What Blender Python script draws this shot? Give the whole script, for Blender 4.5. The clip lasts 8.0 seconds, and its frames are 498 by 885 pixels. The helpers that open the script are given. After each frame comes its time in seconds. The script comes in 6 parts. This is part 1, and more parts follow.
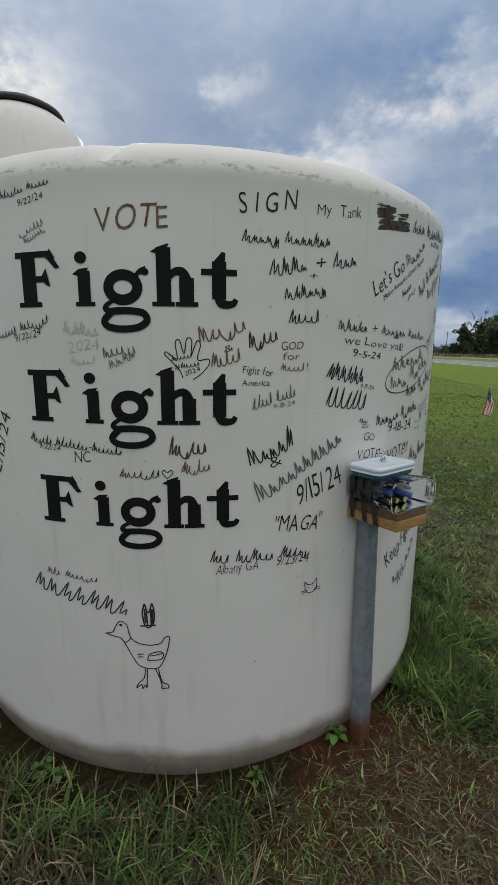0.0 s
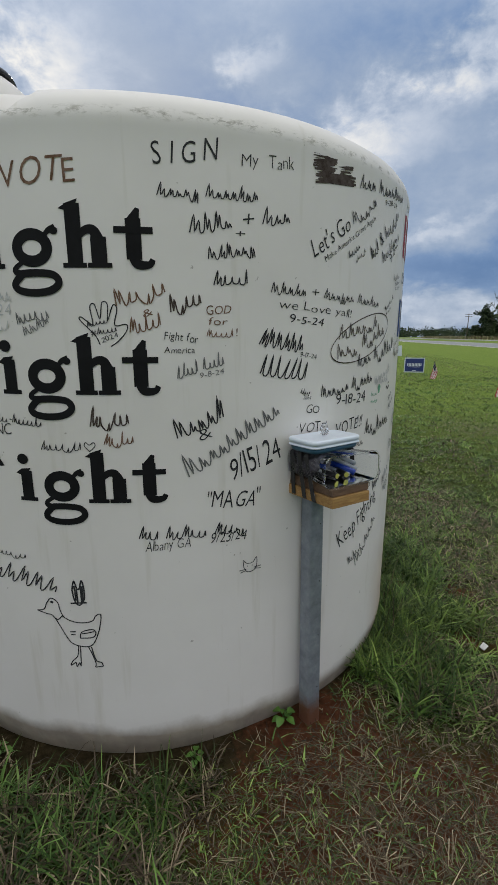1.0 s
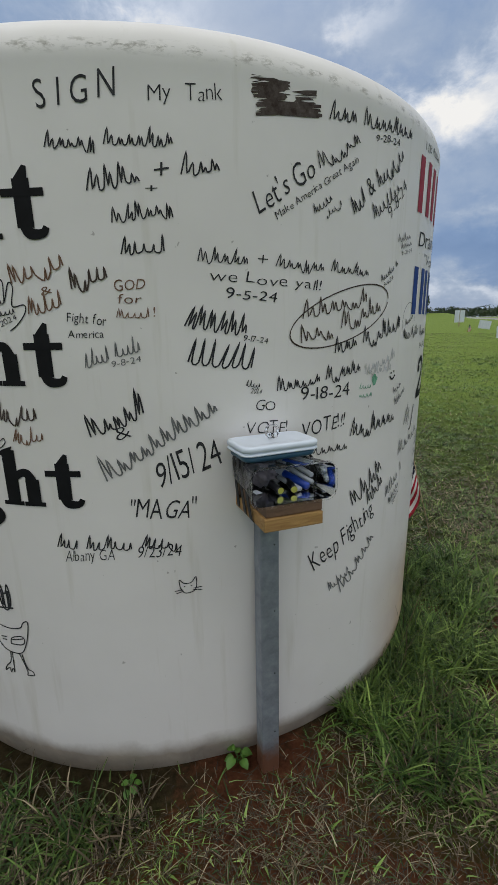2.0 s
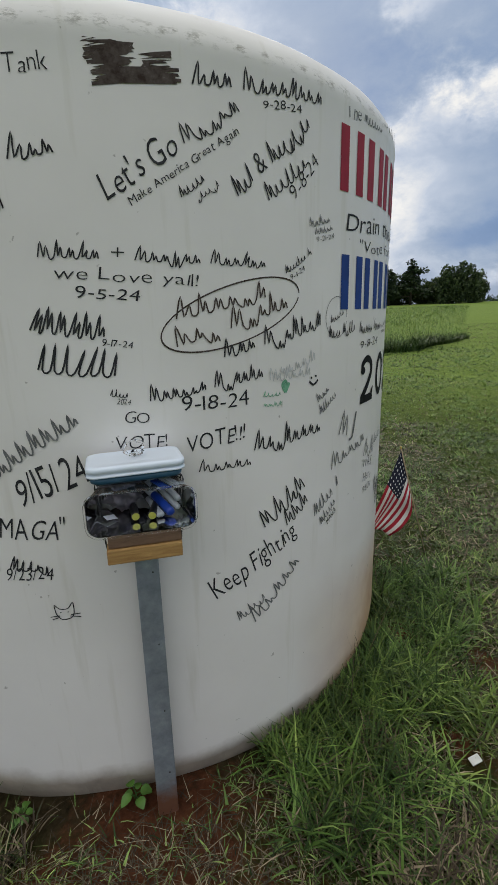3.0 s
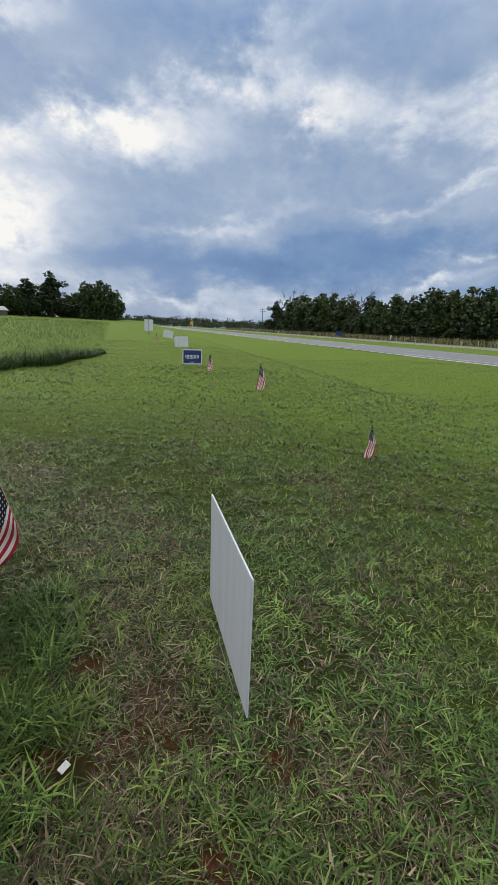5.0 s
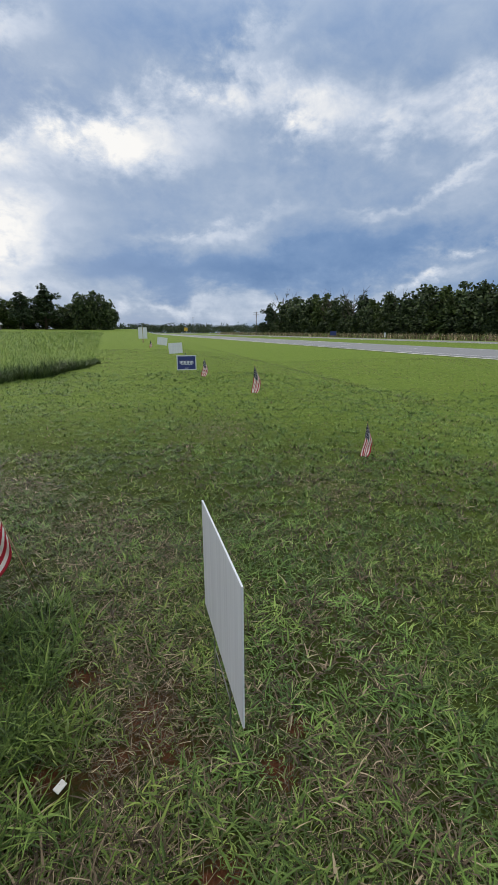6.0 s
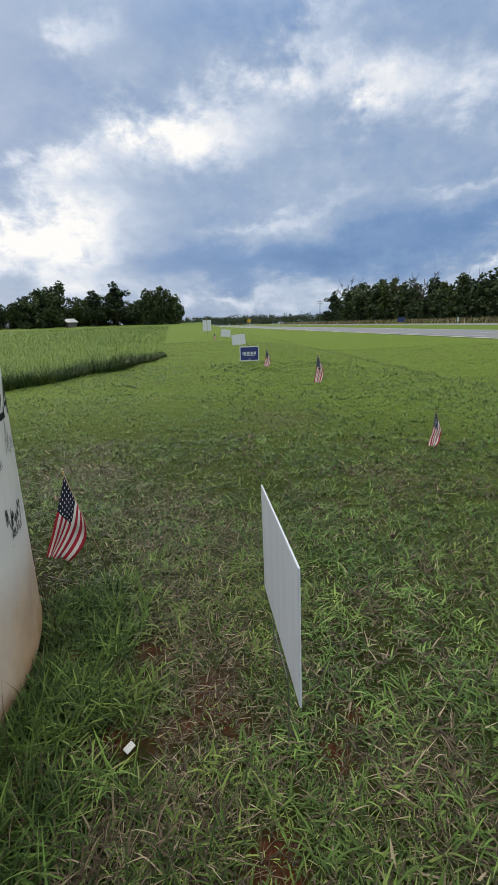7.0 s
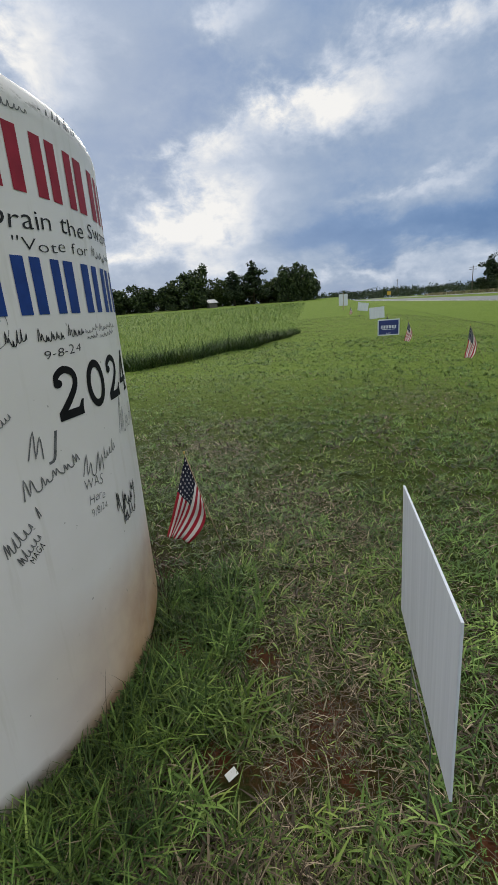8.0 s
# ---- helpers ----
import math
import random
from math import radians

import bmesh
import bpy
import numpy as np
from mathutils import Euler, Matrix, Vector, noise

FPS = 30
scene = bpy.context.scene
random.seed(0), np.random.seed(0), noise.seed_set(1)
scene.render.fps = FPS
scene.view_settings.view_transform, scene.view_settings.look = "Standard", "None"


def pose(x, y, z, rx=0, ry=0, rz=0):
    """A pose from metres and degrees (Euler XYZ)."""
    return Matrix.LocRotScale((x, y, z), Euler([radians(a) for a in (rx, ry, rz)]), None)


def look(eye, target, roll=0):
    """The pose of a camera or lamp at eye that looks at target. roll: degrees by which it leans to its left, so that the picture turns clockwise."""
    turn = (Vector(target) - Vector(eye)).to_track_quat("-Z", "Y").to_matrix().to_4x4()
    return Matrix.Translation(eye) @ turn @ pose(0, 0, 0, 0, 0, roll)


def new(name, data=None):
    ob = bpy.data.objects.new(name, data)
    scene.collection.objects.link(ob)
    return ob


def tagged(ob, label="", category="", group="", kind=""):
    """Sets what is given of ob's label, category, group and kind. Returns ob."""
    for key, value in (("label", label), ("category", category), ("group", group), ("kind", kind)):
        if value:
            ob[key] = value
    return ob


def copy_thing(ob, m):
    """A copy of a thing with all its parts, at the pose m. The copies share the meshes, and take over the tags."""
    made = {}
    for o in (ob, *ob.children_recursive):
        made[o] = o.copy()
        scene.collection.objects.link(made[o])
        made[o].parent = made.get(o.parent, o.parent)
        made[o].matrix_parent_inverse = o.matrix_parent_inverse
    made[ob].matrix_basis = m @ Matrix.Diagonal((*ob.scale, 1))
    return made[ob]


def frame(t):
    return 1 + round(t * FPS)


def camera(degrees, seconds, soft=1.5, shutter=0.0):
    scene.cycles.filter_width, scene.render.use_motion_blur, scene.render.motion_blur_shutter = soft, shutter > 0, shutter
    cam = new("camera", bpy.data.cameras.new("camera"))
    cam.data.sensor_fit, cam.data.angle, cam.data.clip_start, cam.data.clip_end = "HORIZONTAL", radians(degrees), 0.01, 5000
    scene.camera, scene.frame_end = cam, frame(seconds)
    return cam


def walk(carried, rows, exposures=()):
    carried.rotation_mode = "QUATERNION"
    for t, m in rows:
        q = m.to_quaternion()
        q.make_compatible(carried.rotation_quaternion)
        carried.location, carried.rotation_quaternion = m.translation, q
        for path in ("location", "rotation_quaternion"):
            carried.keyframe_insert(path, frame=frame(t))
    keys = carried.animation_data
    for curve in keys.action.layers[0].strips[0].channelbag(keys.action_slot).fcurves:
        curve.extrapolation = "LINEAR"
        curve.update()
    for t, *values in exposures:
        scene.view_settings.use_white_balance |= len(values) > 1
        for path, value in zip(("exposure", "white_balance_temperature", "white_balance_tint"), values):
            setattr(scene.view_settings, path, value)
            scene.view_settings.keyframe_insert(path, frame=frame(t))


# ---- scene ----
from math import sin, cos, pi, exp

cam = camera(58.33, 8.0, 1.15)
PATH = [
    (0, (0.002, -2.398, 1.378), (0.213, -0.448, 0.987), 0.50),
    (0.5, (0.098, -2.425, 1.359), (0.282, -0.483, 0.916), 0.20),
    (1, (0.260, -2.361, 1.328), (0.397, -0.419, 0.871), 0.04),
    (1.2, (0.330, -2.277, 1.331), (0.416, -0.338, 0.850), 0.32),
    (2.3, (0.810, -2.072, 1.309), (0.422, -0.184, 0.773), -1.46),
    (2.5, (0.885, -2.029, 1.304), (0.459, -0.153, 0.758), -1.64),
    (3, (1.061, -1.884, 1.328), (0.570, -0.025, 0.776), -1.86),
    (3.5, (1.218, -1.895, 1.346), (0.744, -0.040, 0.769), 0.05),
    (3.7, (1.254, -1.914, 1.347), (0.955, -0.025, 0.763), 2.02),
    (3.8, (1.276, -1.917, 1.353), (1.168, -0.002, 0.789), 2.81),
    (4, (1.307, -1.934, 1.373), (1.614, -0.027, 0.851), 4.91),
    (4.2, (1.336, -1.935, 1.379), (2.038, -0.124, 0.902), 6.77),
    (4.5, (1.361, -1.958, 1.381), (2.207, -0.211, 0.901), 4.87),
    (4.7, (1.372, -1.965, 1.382), (2.254, -0.237, 0.894), 3.83),
    (6, (1.436, -1.962, 1.376), (2.359, -0.251, 0.903), 0.14),
    (6.5, (1.453, -1.967, 1.363), (2.268, -0.207, 0.875), -1.15),
    (7, (1.441, -1.986, 1.360), (2.103, -0.168, 0.852), -1.83),
    (7.5, (1.477, -1.936, 1.323), (1.931, -0.062, 0.792), -2.95),
    (7.8, (1.511, -1.802, 1.298), (1.752, 0.105, 0.747), -4.01),
    (8, (1.523, -1.697, 1.308), (1.610, 0.217, 0.735), -4.33),
]
walk(cam, [(t, look(eye, aim, roll)) for t, eye, aim, roll in PATH],
     [(0, -0.20), (0.5, -0.12), (1.2, -0.08), (3.0, -0.04), (3.6, -0.06), (4.0, -0.24), (4.5, -0.04), (6.0, 0.04), (7.0, 0.10), (8, -0.03)])

# ---------------------------------------------------------------- light
SUN_AZ, SUN_EL = -8.0, 24.0      # degrees: from +y towards +x, above the horizon


def heading(az, el):
    a, e = radians(az), radians(el)
    return Vector((sin(a) * cos(e), cos(a) * cos(e), sin(e)))


sun = new("sun", bpy.data.lights.new("sun", "SUN"))
sun.data.energy, sun.data.angle, sun.data.color = 1.3, radians(18), (1.0, 0.93, 0.84)
sun.matrix_world = look(heading(SUN_AZ, SUN_EL) * 50, (0, 0, 0))

world = bpy.data.worlds.new("overcast_sky")
scene.world = world
world.use_nodes = True
wn, wl = world.node_tree.nodes, world.node_tree.links
wn.clear()


def wmath(op, a, b=None, clamp=False):
    n = wn.new("ShaderNodeMath")
    n.operation, n.use_clamp = op, clamp
    for k, v in enumerate((a, b)):
        if v is None:
            continue
        if isinstance(v, (int, float)):
            n.inputs[k].default_value = v
        else:
            wl.new(v, n.inputs[k])
    return n.outputs[0]


def mix_rgb(f, a, b):
    n = wn.new("ShaderNodeMix")
    n.data_type = "RGBA"
    wl.new(f, n.inputs["Factor"])
    for k, v in (("A", a), ("B", b)):
        sock = [q for q in n.inputs if q.name == k and q.type == "RGBA"][0]
        if isinstance(v, tuple):
            sock.default_value = (*v, 1)
        else:
            wl.new(v, sock)
    return [q for q in n.outputs if q.type == "RGBA"][0]


def cloud_noise(vec, scale, detail, rough, distort):
    n = wn.new("ShaderNodeTexNoise")
    wl.new(vec, n.inputs["Vector"])
    n.inputs["Scale"].default_value, n.inputs["Detail"].default_value = scale, detail
    n.inputs["Roughness"].default_value, n.inputs["Distortion"].default_value = rough, distort
    return n.outputs["Fac"]


def build_sky():
    out, bg = wn.new("ShaderNodeOutputWorld"), wn.new("ShaderNodeBackground")
    sky = wn.new("ShaderNodeTexSky")
    sky.sky_type, sky.sun_disc = "NISHITA", False
    sky.sun_elevation, sky.sun_rotation = radians(SUN_EL), radians(SUN_AZ)
    clear = wn.new("ShaderNodeVectorMath")
    clear.operation = "SCALE"
    clear.inputs["Scale"].default_value = 0.05
    wl.new(sky.outputs[0], clear.inputs[0])
    co = wn.new("ShaderNodeTexCoord")
    sp = wn.new("ShaderNodeSeparateXYZ")
    wl.new(co.outputs["Generated"], sp.inputs[0])
    x, y, z = sp.outputs
    az = wmath("MULTIPLY", wmath("ARCTAN2", x, y), 180 / pi)
    el = wmath("MULTIPLY", wmath("ARCSINE", z), 180 / pi)
    # broad cloud masses lie on a flat deck; billows keep their shape
    deck = wn.new("ShaderNodeCombineXYZ")
    away = wmath("ADD", wmath("MAXIMUM", z, 0.0), 0.16)
    wl.new(wmath("DIVIDE", x, away), deck.inputs[0])
    wl.new(wmath("DIVIDE", y, away), deck.inputs[1])
    flat = wn.new("ShaderNodeCombineXYZ")
    wl.new(wmath("ADD", x, 0.37), flat.inputs[0])
    wl.new(y, flat.inputs[1])
    wl.new(wmath("MULTIPLY", z, 1.55), flat.inputs[2])
    big = cloud_noise(deck.outputs[0], 1.15, 4, 0.5, 0.1)
    fine = cloud_noise(flat.outputs[0], 8.5, 9, 0.60, 0.25)
    puff = cloud_noise(flat.outputs[0], 22.0, 8, 0.62, 0.3)
    # slow wander, so that the cloud banks have ragged edges
    wob = wmath("ADD", wmath("MULTIPLY", wmath("SUBTRACT", fine, 0.5), 20.0), wmath("MULTIPLY", wmath("SUBTRACT", puff, 0.5), 7.0))
    wob2 = wmath("MULTIPLY", wmath("SUBTRACT", cloud_noise(flat.outputs[0], 6.0, 9, 0.6, 0.2), 0.5), 11.0)
    az2, el2 = wmath("ADD", az, wob), wmath("ADD", el, wob2)
    lit, dim = 0.0, 0.0

    def bank(a, e, wa, we, amount, lean=0.0):
        nonlocal lit, dim
        da, de = wmath("SUBTRACT", az2, a), wmath("SUBTRACT", el2, e)
        de = wmath("SUBTRACT", de, wmath("MULTIPLY", da, lean))
        q = wmath("ADD", wmath("POWER", wmath("ABSOLUTE", wmath("DIVIDE", da, wa)), 2.0), wmath("POWER", wmath("ABSOLUTE", wmath("DIVIDE", de, we)), 2.0))
        g = wmath("MULTIPLY", wmath("EXPONENT", wmath("MULTIPLY", q, -1.0)), abs(amount))
        if amount > 0:
            lit = wmath("ADD", lit, g)
        else:
            dim = wmath("ADD", dim, g)

    bank(0.5, 11.5, 7, 3.2, 0.80)       # sun behind thin cloud
    bank(-4, 7.5, 10, 2.4, 0.55)
    bank(1, 16.6, 8, 1.7, 0.50, 0.12)
    bank(3, 5.0, 9, 1.3, 0.35)
    bank(11, 20.3, 8, 2.0, 0.55, 0.18)
    bank(18, 19.6, 7, 2.6, 0.50)
    bank(27, 24.2, 6, 2.2, 0.62, 0.1)
    bank(36, 22.6, 5, 2.6, 0.62)
    bank(45, 22, 6, 1.8, 0.40, -0.1)
    bank(56, 21.5, 6, 2.2, 0.45)
    bank(24, 11.8, 8, 0.9, 0.30, 0.17)
    bank(50, 15.6, 9, 0.9, 0.32, 0.28)
    bank(18, 3.7, 5, 0.9, 0.34)
    bank(33, 3.6, 14, 1.2, 0.26)
    bank(48.5, 6.2, 4, 0.9, 0.62, 0.2)
    bank(56, 9.6, 4, 0.6, 0.40)
    bank(-17, 25, 6, 5.5, 0.75)
    bank(4, 27, 3.5, 2.2, 0.35)
    bank(30, 28.5, 5, 1.8, 0.30, 0.3)
    bank(28, 7.4, 16, 2.1, -0.34, 0.05)
    bank(46, 10.5, 9, 1.8, -0.20, 0.1)
    bank(12, 8.0, 7, 2.4, -0.15)
    bank(-8, 15.5, 5, 3.0, -0.16)
    bank(20, 29, 14, 2.6, -0.10)
    bank(-2, 23.5, 8, 3.0, -0.10)
    bank(5, 19.0, 4, 1.2, -0.12)
    bank(58, 5, 14, 2.5, -0.10)
    # sunlit heaps are crisp and lumpy, the grey deck between them smooth
    lumps = wmath("ADD", wmath("MULTIPLY", wmath("SUBTRACT", fine, 0.5), 1.15), wmath("MULTIPLY", wmath("SUBTRACT", puff, 0.5), 1.0))
    level = wmath("ADD", 0.41, wmath("MULTIPLY", wmath("SUBTRACT", big, 0.5), 0.5))
    level = wmath("ADD", level, wmath("MULTIPLY", lumps, wmath("ADD", 0.24, wmath("MULTIPLY", lit, 0.9))))
    level = wmath("SUBTRACT", wmath("ADD", level, wmath("MULTIPLY", lit, 0.75)), dim)
    cr = wn.new("ShaderNodeValToRGB")
    wl.new(level, cr.inputs[0])
    e = cr.color_ramp.elements
    e[0].position, e[0].color = 0.0, (0.115, 0.225, 0.45, 1)
    e[1].position, e[1].color = 1.0, (0.93, 0.92, 0.90, 1)
    for at, col in ((0.22, (0.185, 0.30, 0.52, 1)), (0.45, (0.345, 0.44, 0.60, 1)), (0.68, (0.56, 0.63, 0.75, 1))):
        k = e.new(at)
        k.color = col
    cloud = mix_rgb(wmath("ADD", 0.86, wmath("MULTIPLY", level, 0.14), True), clear.outputs[0], cr.outputs[0])
    # the deck thins overhead and away from the sun
    high = wn.new("ShaderNodeMapRange")
    high.interpolation_type = "SMOOTHSTEP"
    wl.new(wmath("SUBTRACT", z, wmath("MULTIPLY", y, 0.12)), high.inputs["Value"])
    high.inputs["From Min"].default_value, high.inputs["From Max"].default_value = 0.3, 1.0
    high.inputs["To Min"].default_value, high.inputs["To Max"].default_value = 1.0, OVERHEAD
    veil = wn.new("ShaderNodeMapRange")
    veil.interpolation_type = "SMOOTHSTEP"
    wl.new(wmath("SUBTRACT", z, wmath("MULTIPLY", y, 0.25)), veil.inputs["Value"])
    veil.inputs["From Min"].default_value, veil.inputs["From Max"].default_value = 0.25, 0.75
    cloud = mix_rgb(wmath("MULTIPLY", veil.outputs[0], 0.9), cloud, (0.60, 0.60, 0.575))
    wl.new(cloud, bg.inputs["Color"])
    wl.new(high.outputs[0], bg.inputs["Strength"])
    wl.new(bg.outputs[0], out.inputs["Surface"])


OVERHEAD = 2.5
build_sky()

# ---------------------------------------------------------------- materials
class Mat:
    """A node material with short ways to add noise, ramps and bump."""

    def __init__(self, name, color, rough=0.6, metal=0.0, spec=0.5):
        self.m = bpy.data.materials.new(name)
        self.m.use_nodes = True
        self.t = self.m.node_tree
        self.b = self.t.nodes["Principled BSDF"]
        self.b.inputs["Base Color"].default_value = (*color, 1)
        self.b.inputs["Roughness"].default_value = rough
        self.b.inputs["Metallic"].default_value = metal
        self.b.inputs["Specular IOR Level"].default_value = spec

    def put(self, sock, v):
        if isinstance(v, (int, float)):
            sock.default_value = v
        elif isinstance(v, tuple):
            sock.default_value = (*v, 1)
        else:
            self.t.links.new(v, sock)

    def coords(self, kind="Object", scale=(1, 1, 1)):
        n = self.t.nodes.new("ShaderNodeTexCoord")
        mp = self.t.nodes.new("ShaderNodeMapping")
        mp.inputs["Scale"].default_value = scale
        self.t.links.new(n.outputs[kind], mp.inputs["Vector"])
        return mp.outputs[0]

    def noise(self, scale, detail=4, rough=0.55, vec=None, distort=0.0):
        n = self.t.nodes.new("ShaderNodeTexNoise")
        n.inputs["Scale"].default_value, n.inputs["Detail"].default_value = scale, detail
        n.inputs["Roughness"].default_value, n.inputs["Distortion"].default_value = rough, distort
        self.t.links.new(vec if vec is not None else self.coords(), n.inputs["Vector"])
        return n.outputs["Fac"]

    def ramp(self, fac, *stops):
        n = self.t.nodes.new("ShaderNodeValToRGB")
        e = n.color_ramp.elements
        while len(e) < len(stops):
            e.new(0.5)
        for k, (at, col) in enumerate(stops):
            e[k].position = at
            e[k].color = (*col, 1) if isinstance(col, tuple) else (col, col, col, 1)
        self.t.links.new(fac, n.inputs[0])
        return n.outputs[0]

    def mix(self, f, a, b, mode="MIX"):
        n = self.t.nodes.new("ShaderNodeMix")
        n.data_type, n.blend_type = "RGBA", mode
        self.put(n.inputs["Factor"], f)
        ins_ = [q for q in n.inputs if q.type == "RGBA"]
        self.put(ins_[0], a)
        self.put(ins_[1], b)
        return [q for q in n.outputs if q.type == "RGBA"][0]

    def math(self, op, a, b=0.0):
        n = self.t.nodes.new("ShaderNodeMath")
        n.operation = op
        self.put(n.inputs[0], a)
        self.put(n.inputs[1], b)
        return n.outputs[0]

    def axis(self, k, kind="Object"):
        n = self.t.nodes.new("ShaderNodeSeparateXYZ")
        self.t.links.new(self.coords(kind), n.inputs[0])
        return n.outputs[k]

    def island(self):
        return self.t.nodes.new("ShaderNodeNewGeometry").outputs["Random Per Island"]

    def color(self, v):
        self.put(self.b.inputs["Base Color"], v)
        return self

    def rough(self, v):
        self.put(self.b.inputs["Roughness"], v)
        return self

    def bump(self, h, strength=0.3, dist=0.01):
        n = self.t.nodes.new("ShaderNodeBump")
        n.inputs["Strength"].default_value, n.inputs["Distance"].default_value = strength, dist
        self.t.links.new(h, n.inputs["Height"])
        self.t.links.new(n.outputs[0], self.b.inputs["Normal"])
        return self


def tank_material():
    k = Mat("tank_plastic", (0.7, 0.69, 0.62), 0.42)
    cloud = k.ramp(k.noise(2.2, 5), (0.3, (0.725, 0.69, 0.655)), (0.7, (0.80, 0.765, 0.735)))
    z = k.axis(2)
    # mud and rust-red splash near the foot, with a ragged upper edge
    edge = k.math("ADD", z, k.math("MULTIPLY", k.noise(5, 6, 0.65), -0.09))
    splash = k.math("MULTIPLY", k.math("SUBTRACT", 0.055, edge), 16.0)
    splash = k.math("MINIMUM", k.math("MAXIMUM", splash, 0.0), 0.82)
    # red clay runs thicker round the far side
    ax = k.ramp(k.math("ADD", k.axis(0), k.math("MULTIPLY", k.axis(1), 0.6)), (0.45, 0.0), (0.95, 1.0))
    clay = k.math("MULTIPLY", ax, k.ramp(edge, (0.05, 1.0), (0.28, 0.7), (0.48, 0.0)))
    c = k.mix(splash, cloud, k.ramp(k.noise(9, 5), (0.3, (0.12, 0.085, 0.055)), (0.7, (0.34, 0.27, 0.19))))
    c = k.mix(clay, c, k.ramp(k.noise(6, 5), (0.3, (0.40, 0.20, 0.09)), (0.7, (0.62, 0.43, 0.26))))
    # mildew along the shoulder
    band = k.math("MULTIPLY", shoulder(k, z), k.ramp(k.noise(26, 7, 0.75, k.coords(scale=(1, 1, 2.4))), (0.50, 0.0), (0.62, 1.0)))
    c = k.mix(k.math("MULTIPLY", band, 0.75), c, (0.16, 0.14, 0.09))
    # small specks, stains and drips
    speck = k.ramp(k.noise(38, 3, 0.5), (0.735, 0.0), (0.76, 1.0))
    c = k.mix(k.math("MULTIPLY", speck, 0.55), c, (0.2, 0.17, 0.13))
    drip = k.ramp(k.noise(7, 4, 0.6, k.coords(scale=(3.0, 3.0, 0.25))), (0.58, 0.0), (0.75, 0.35))
    c = k.mix(drip, c, (0.52, 0.48, 0.38))
    k.color(c)
    k.rough(k.ramp(k.noise(14, 4), (0.3, 0.34), (0.7, 0.52)))
    k.bump(k.noise(5, 6, 0.5), 0.10, 0.02)
    return k.m


def shoulder(k, z):
    a = k.math("SUBTRACT", 1.0, k.math("MULTIPLY", k.math("ABSOLUTE", k.math("SUBTRACT", z, 1.853)), 55.0))
    return k.math("MAXIMUM", a, 0.0)


def soil_mask(k):
    """Where the turf is worn through: ragged patches round the post and beside the blank sign."""
    x, y = k.axis(0), k.axis(1)
    total = None
    for cx, cy, r, bite in SOIL:
        dx, dy = k.math("SUBTRACT", x, cx), k.math("SUBTRACT", y, cy)
        d = k.math("SQRT", k.math("ADD", k.math("MULTIPLY", dx, dx), k.math("MULTIPLY", dy, dy)))
        v = k.math("MULTIPLY", k.math("SUBTRACT", 1.0, k.math("DIVIDE", d, r)), bite)
        total = v if total is None else k.math("MAXIMUM", total, v)
    total = k.math("MAXIMUM", total, -0.6)
    return k.math("ADD", total, k.math("MULTIPLY", k.math("SUBTRACT", k.noise(5.5, 7, 0.75), 0.5), 2.0))


# worn places: centre, reach, how bare
SOIL = ((0.62, -1.22, 0.45, 1.0), (0.45, -1.42, 0.40, 0.7), (0.82, -1.5, 0.55, 1.1), (1.80, -0.55, 0.2, 0.55), (1.63, -0.66, 0.2, 0.4), (1.84, -0.76, 0.2, 0.45), (1.59, -0.25, 0.16, 0.45), (1.24, -0.16, 0.16, 0.5), (1.78, -1.18, 0.12, 1.0), (2.24, -0.85, 0.07, 0.8), (2.10, -0.97, 0.11, 0.6), (1.41, -0.62, 0.09, 0.6))


# places where the turf has dried out: centre, spread
DRY = ((1.72, -0.65, 0.22), (2.30, -1.12, 0.14), (1.52, -0.97, 0.14), (1.96, 1.25, 0.28), (1.87, 0.71, 0.25), (2.21, 0.58, 0.25), (1.38, 2.5, 0.35), (4.1, 1.22, 0.3), (4.1, 4.0, 0.45), (1.9, -0.1, 0.25), (0.78, -1.47, 0.16))


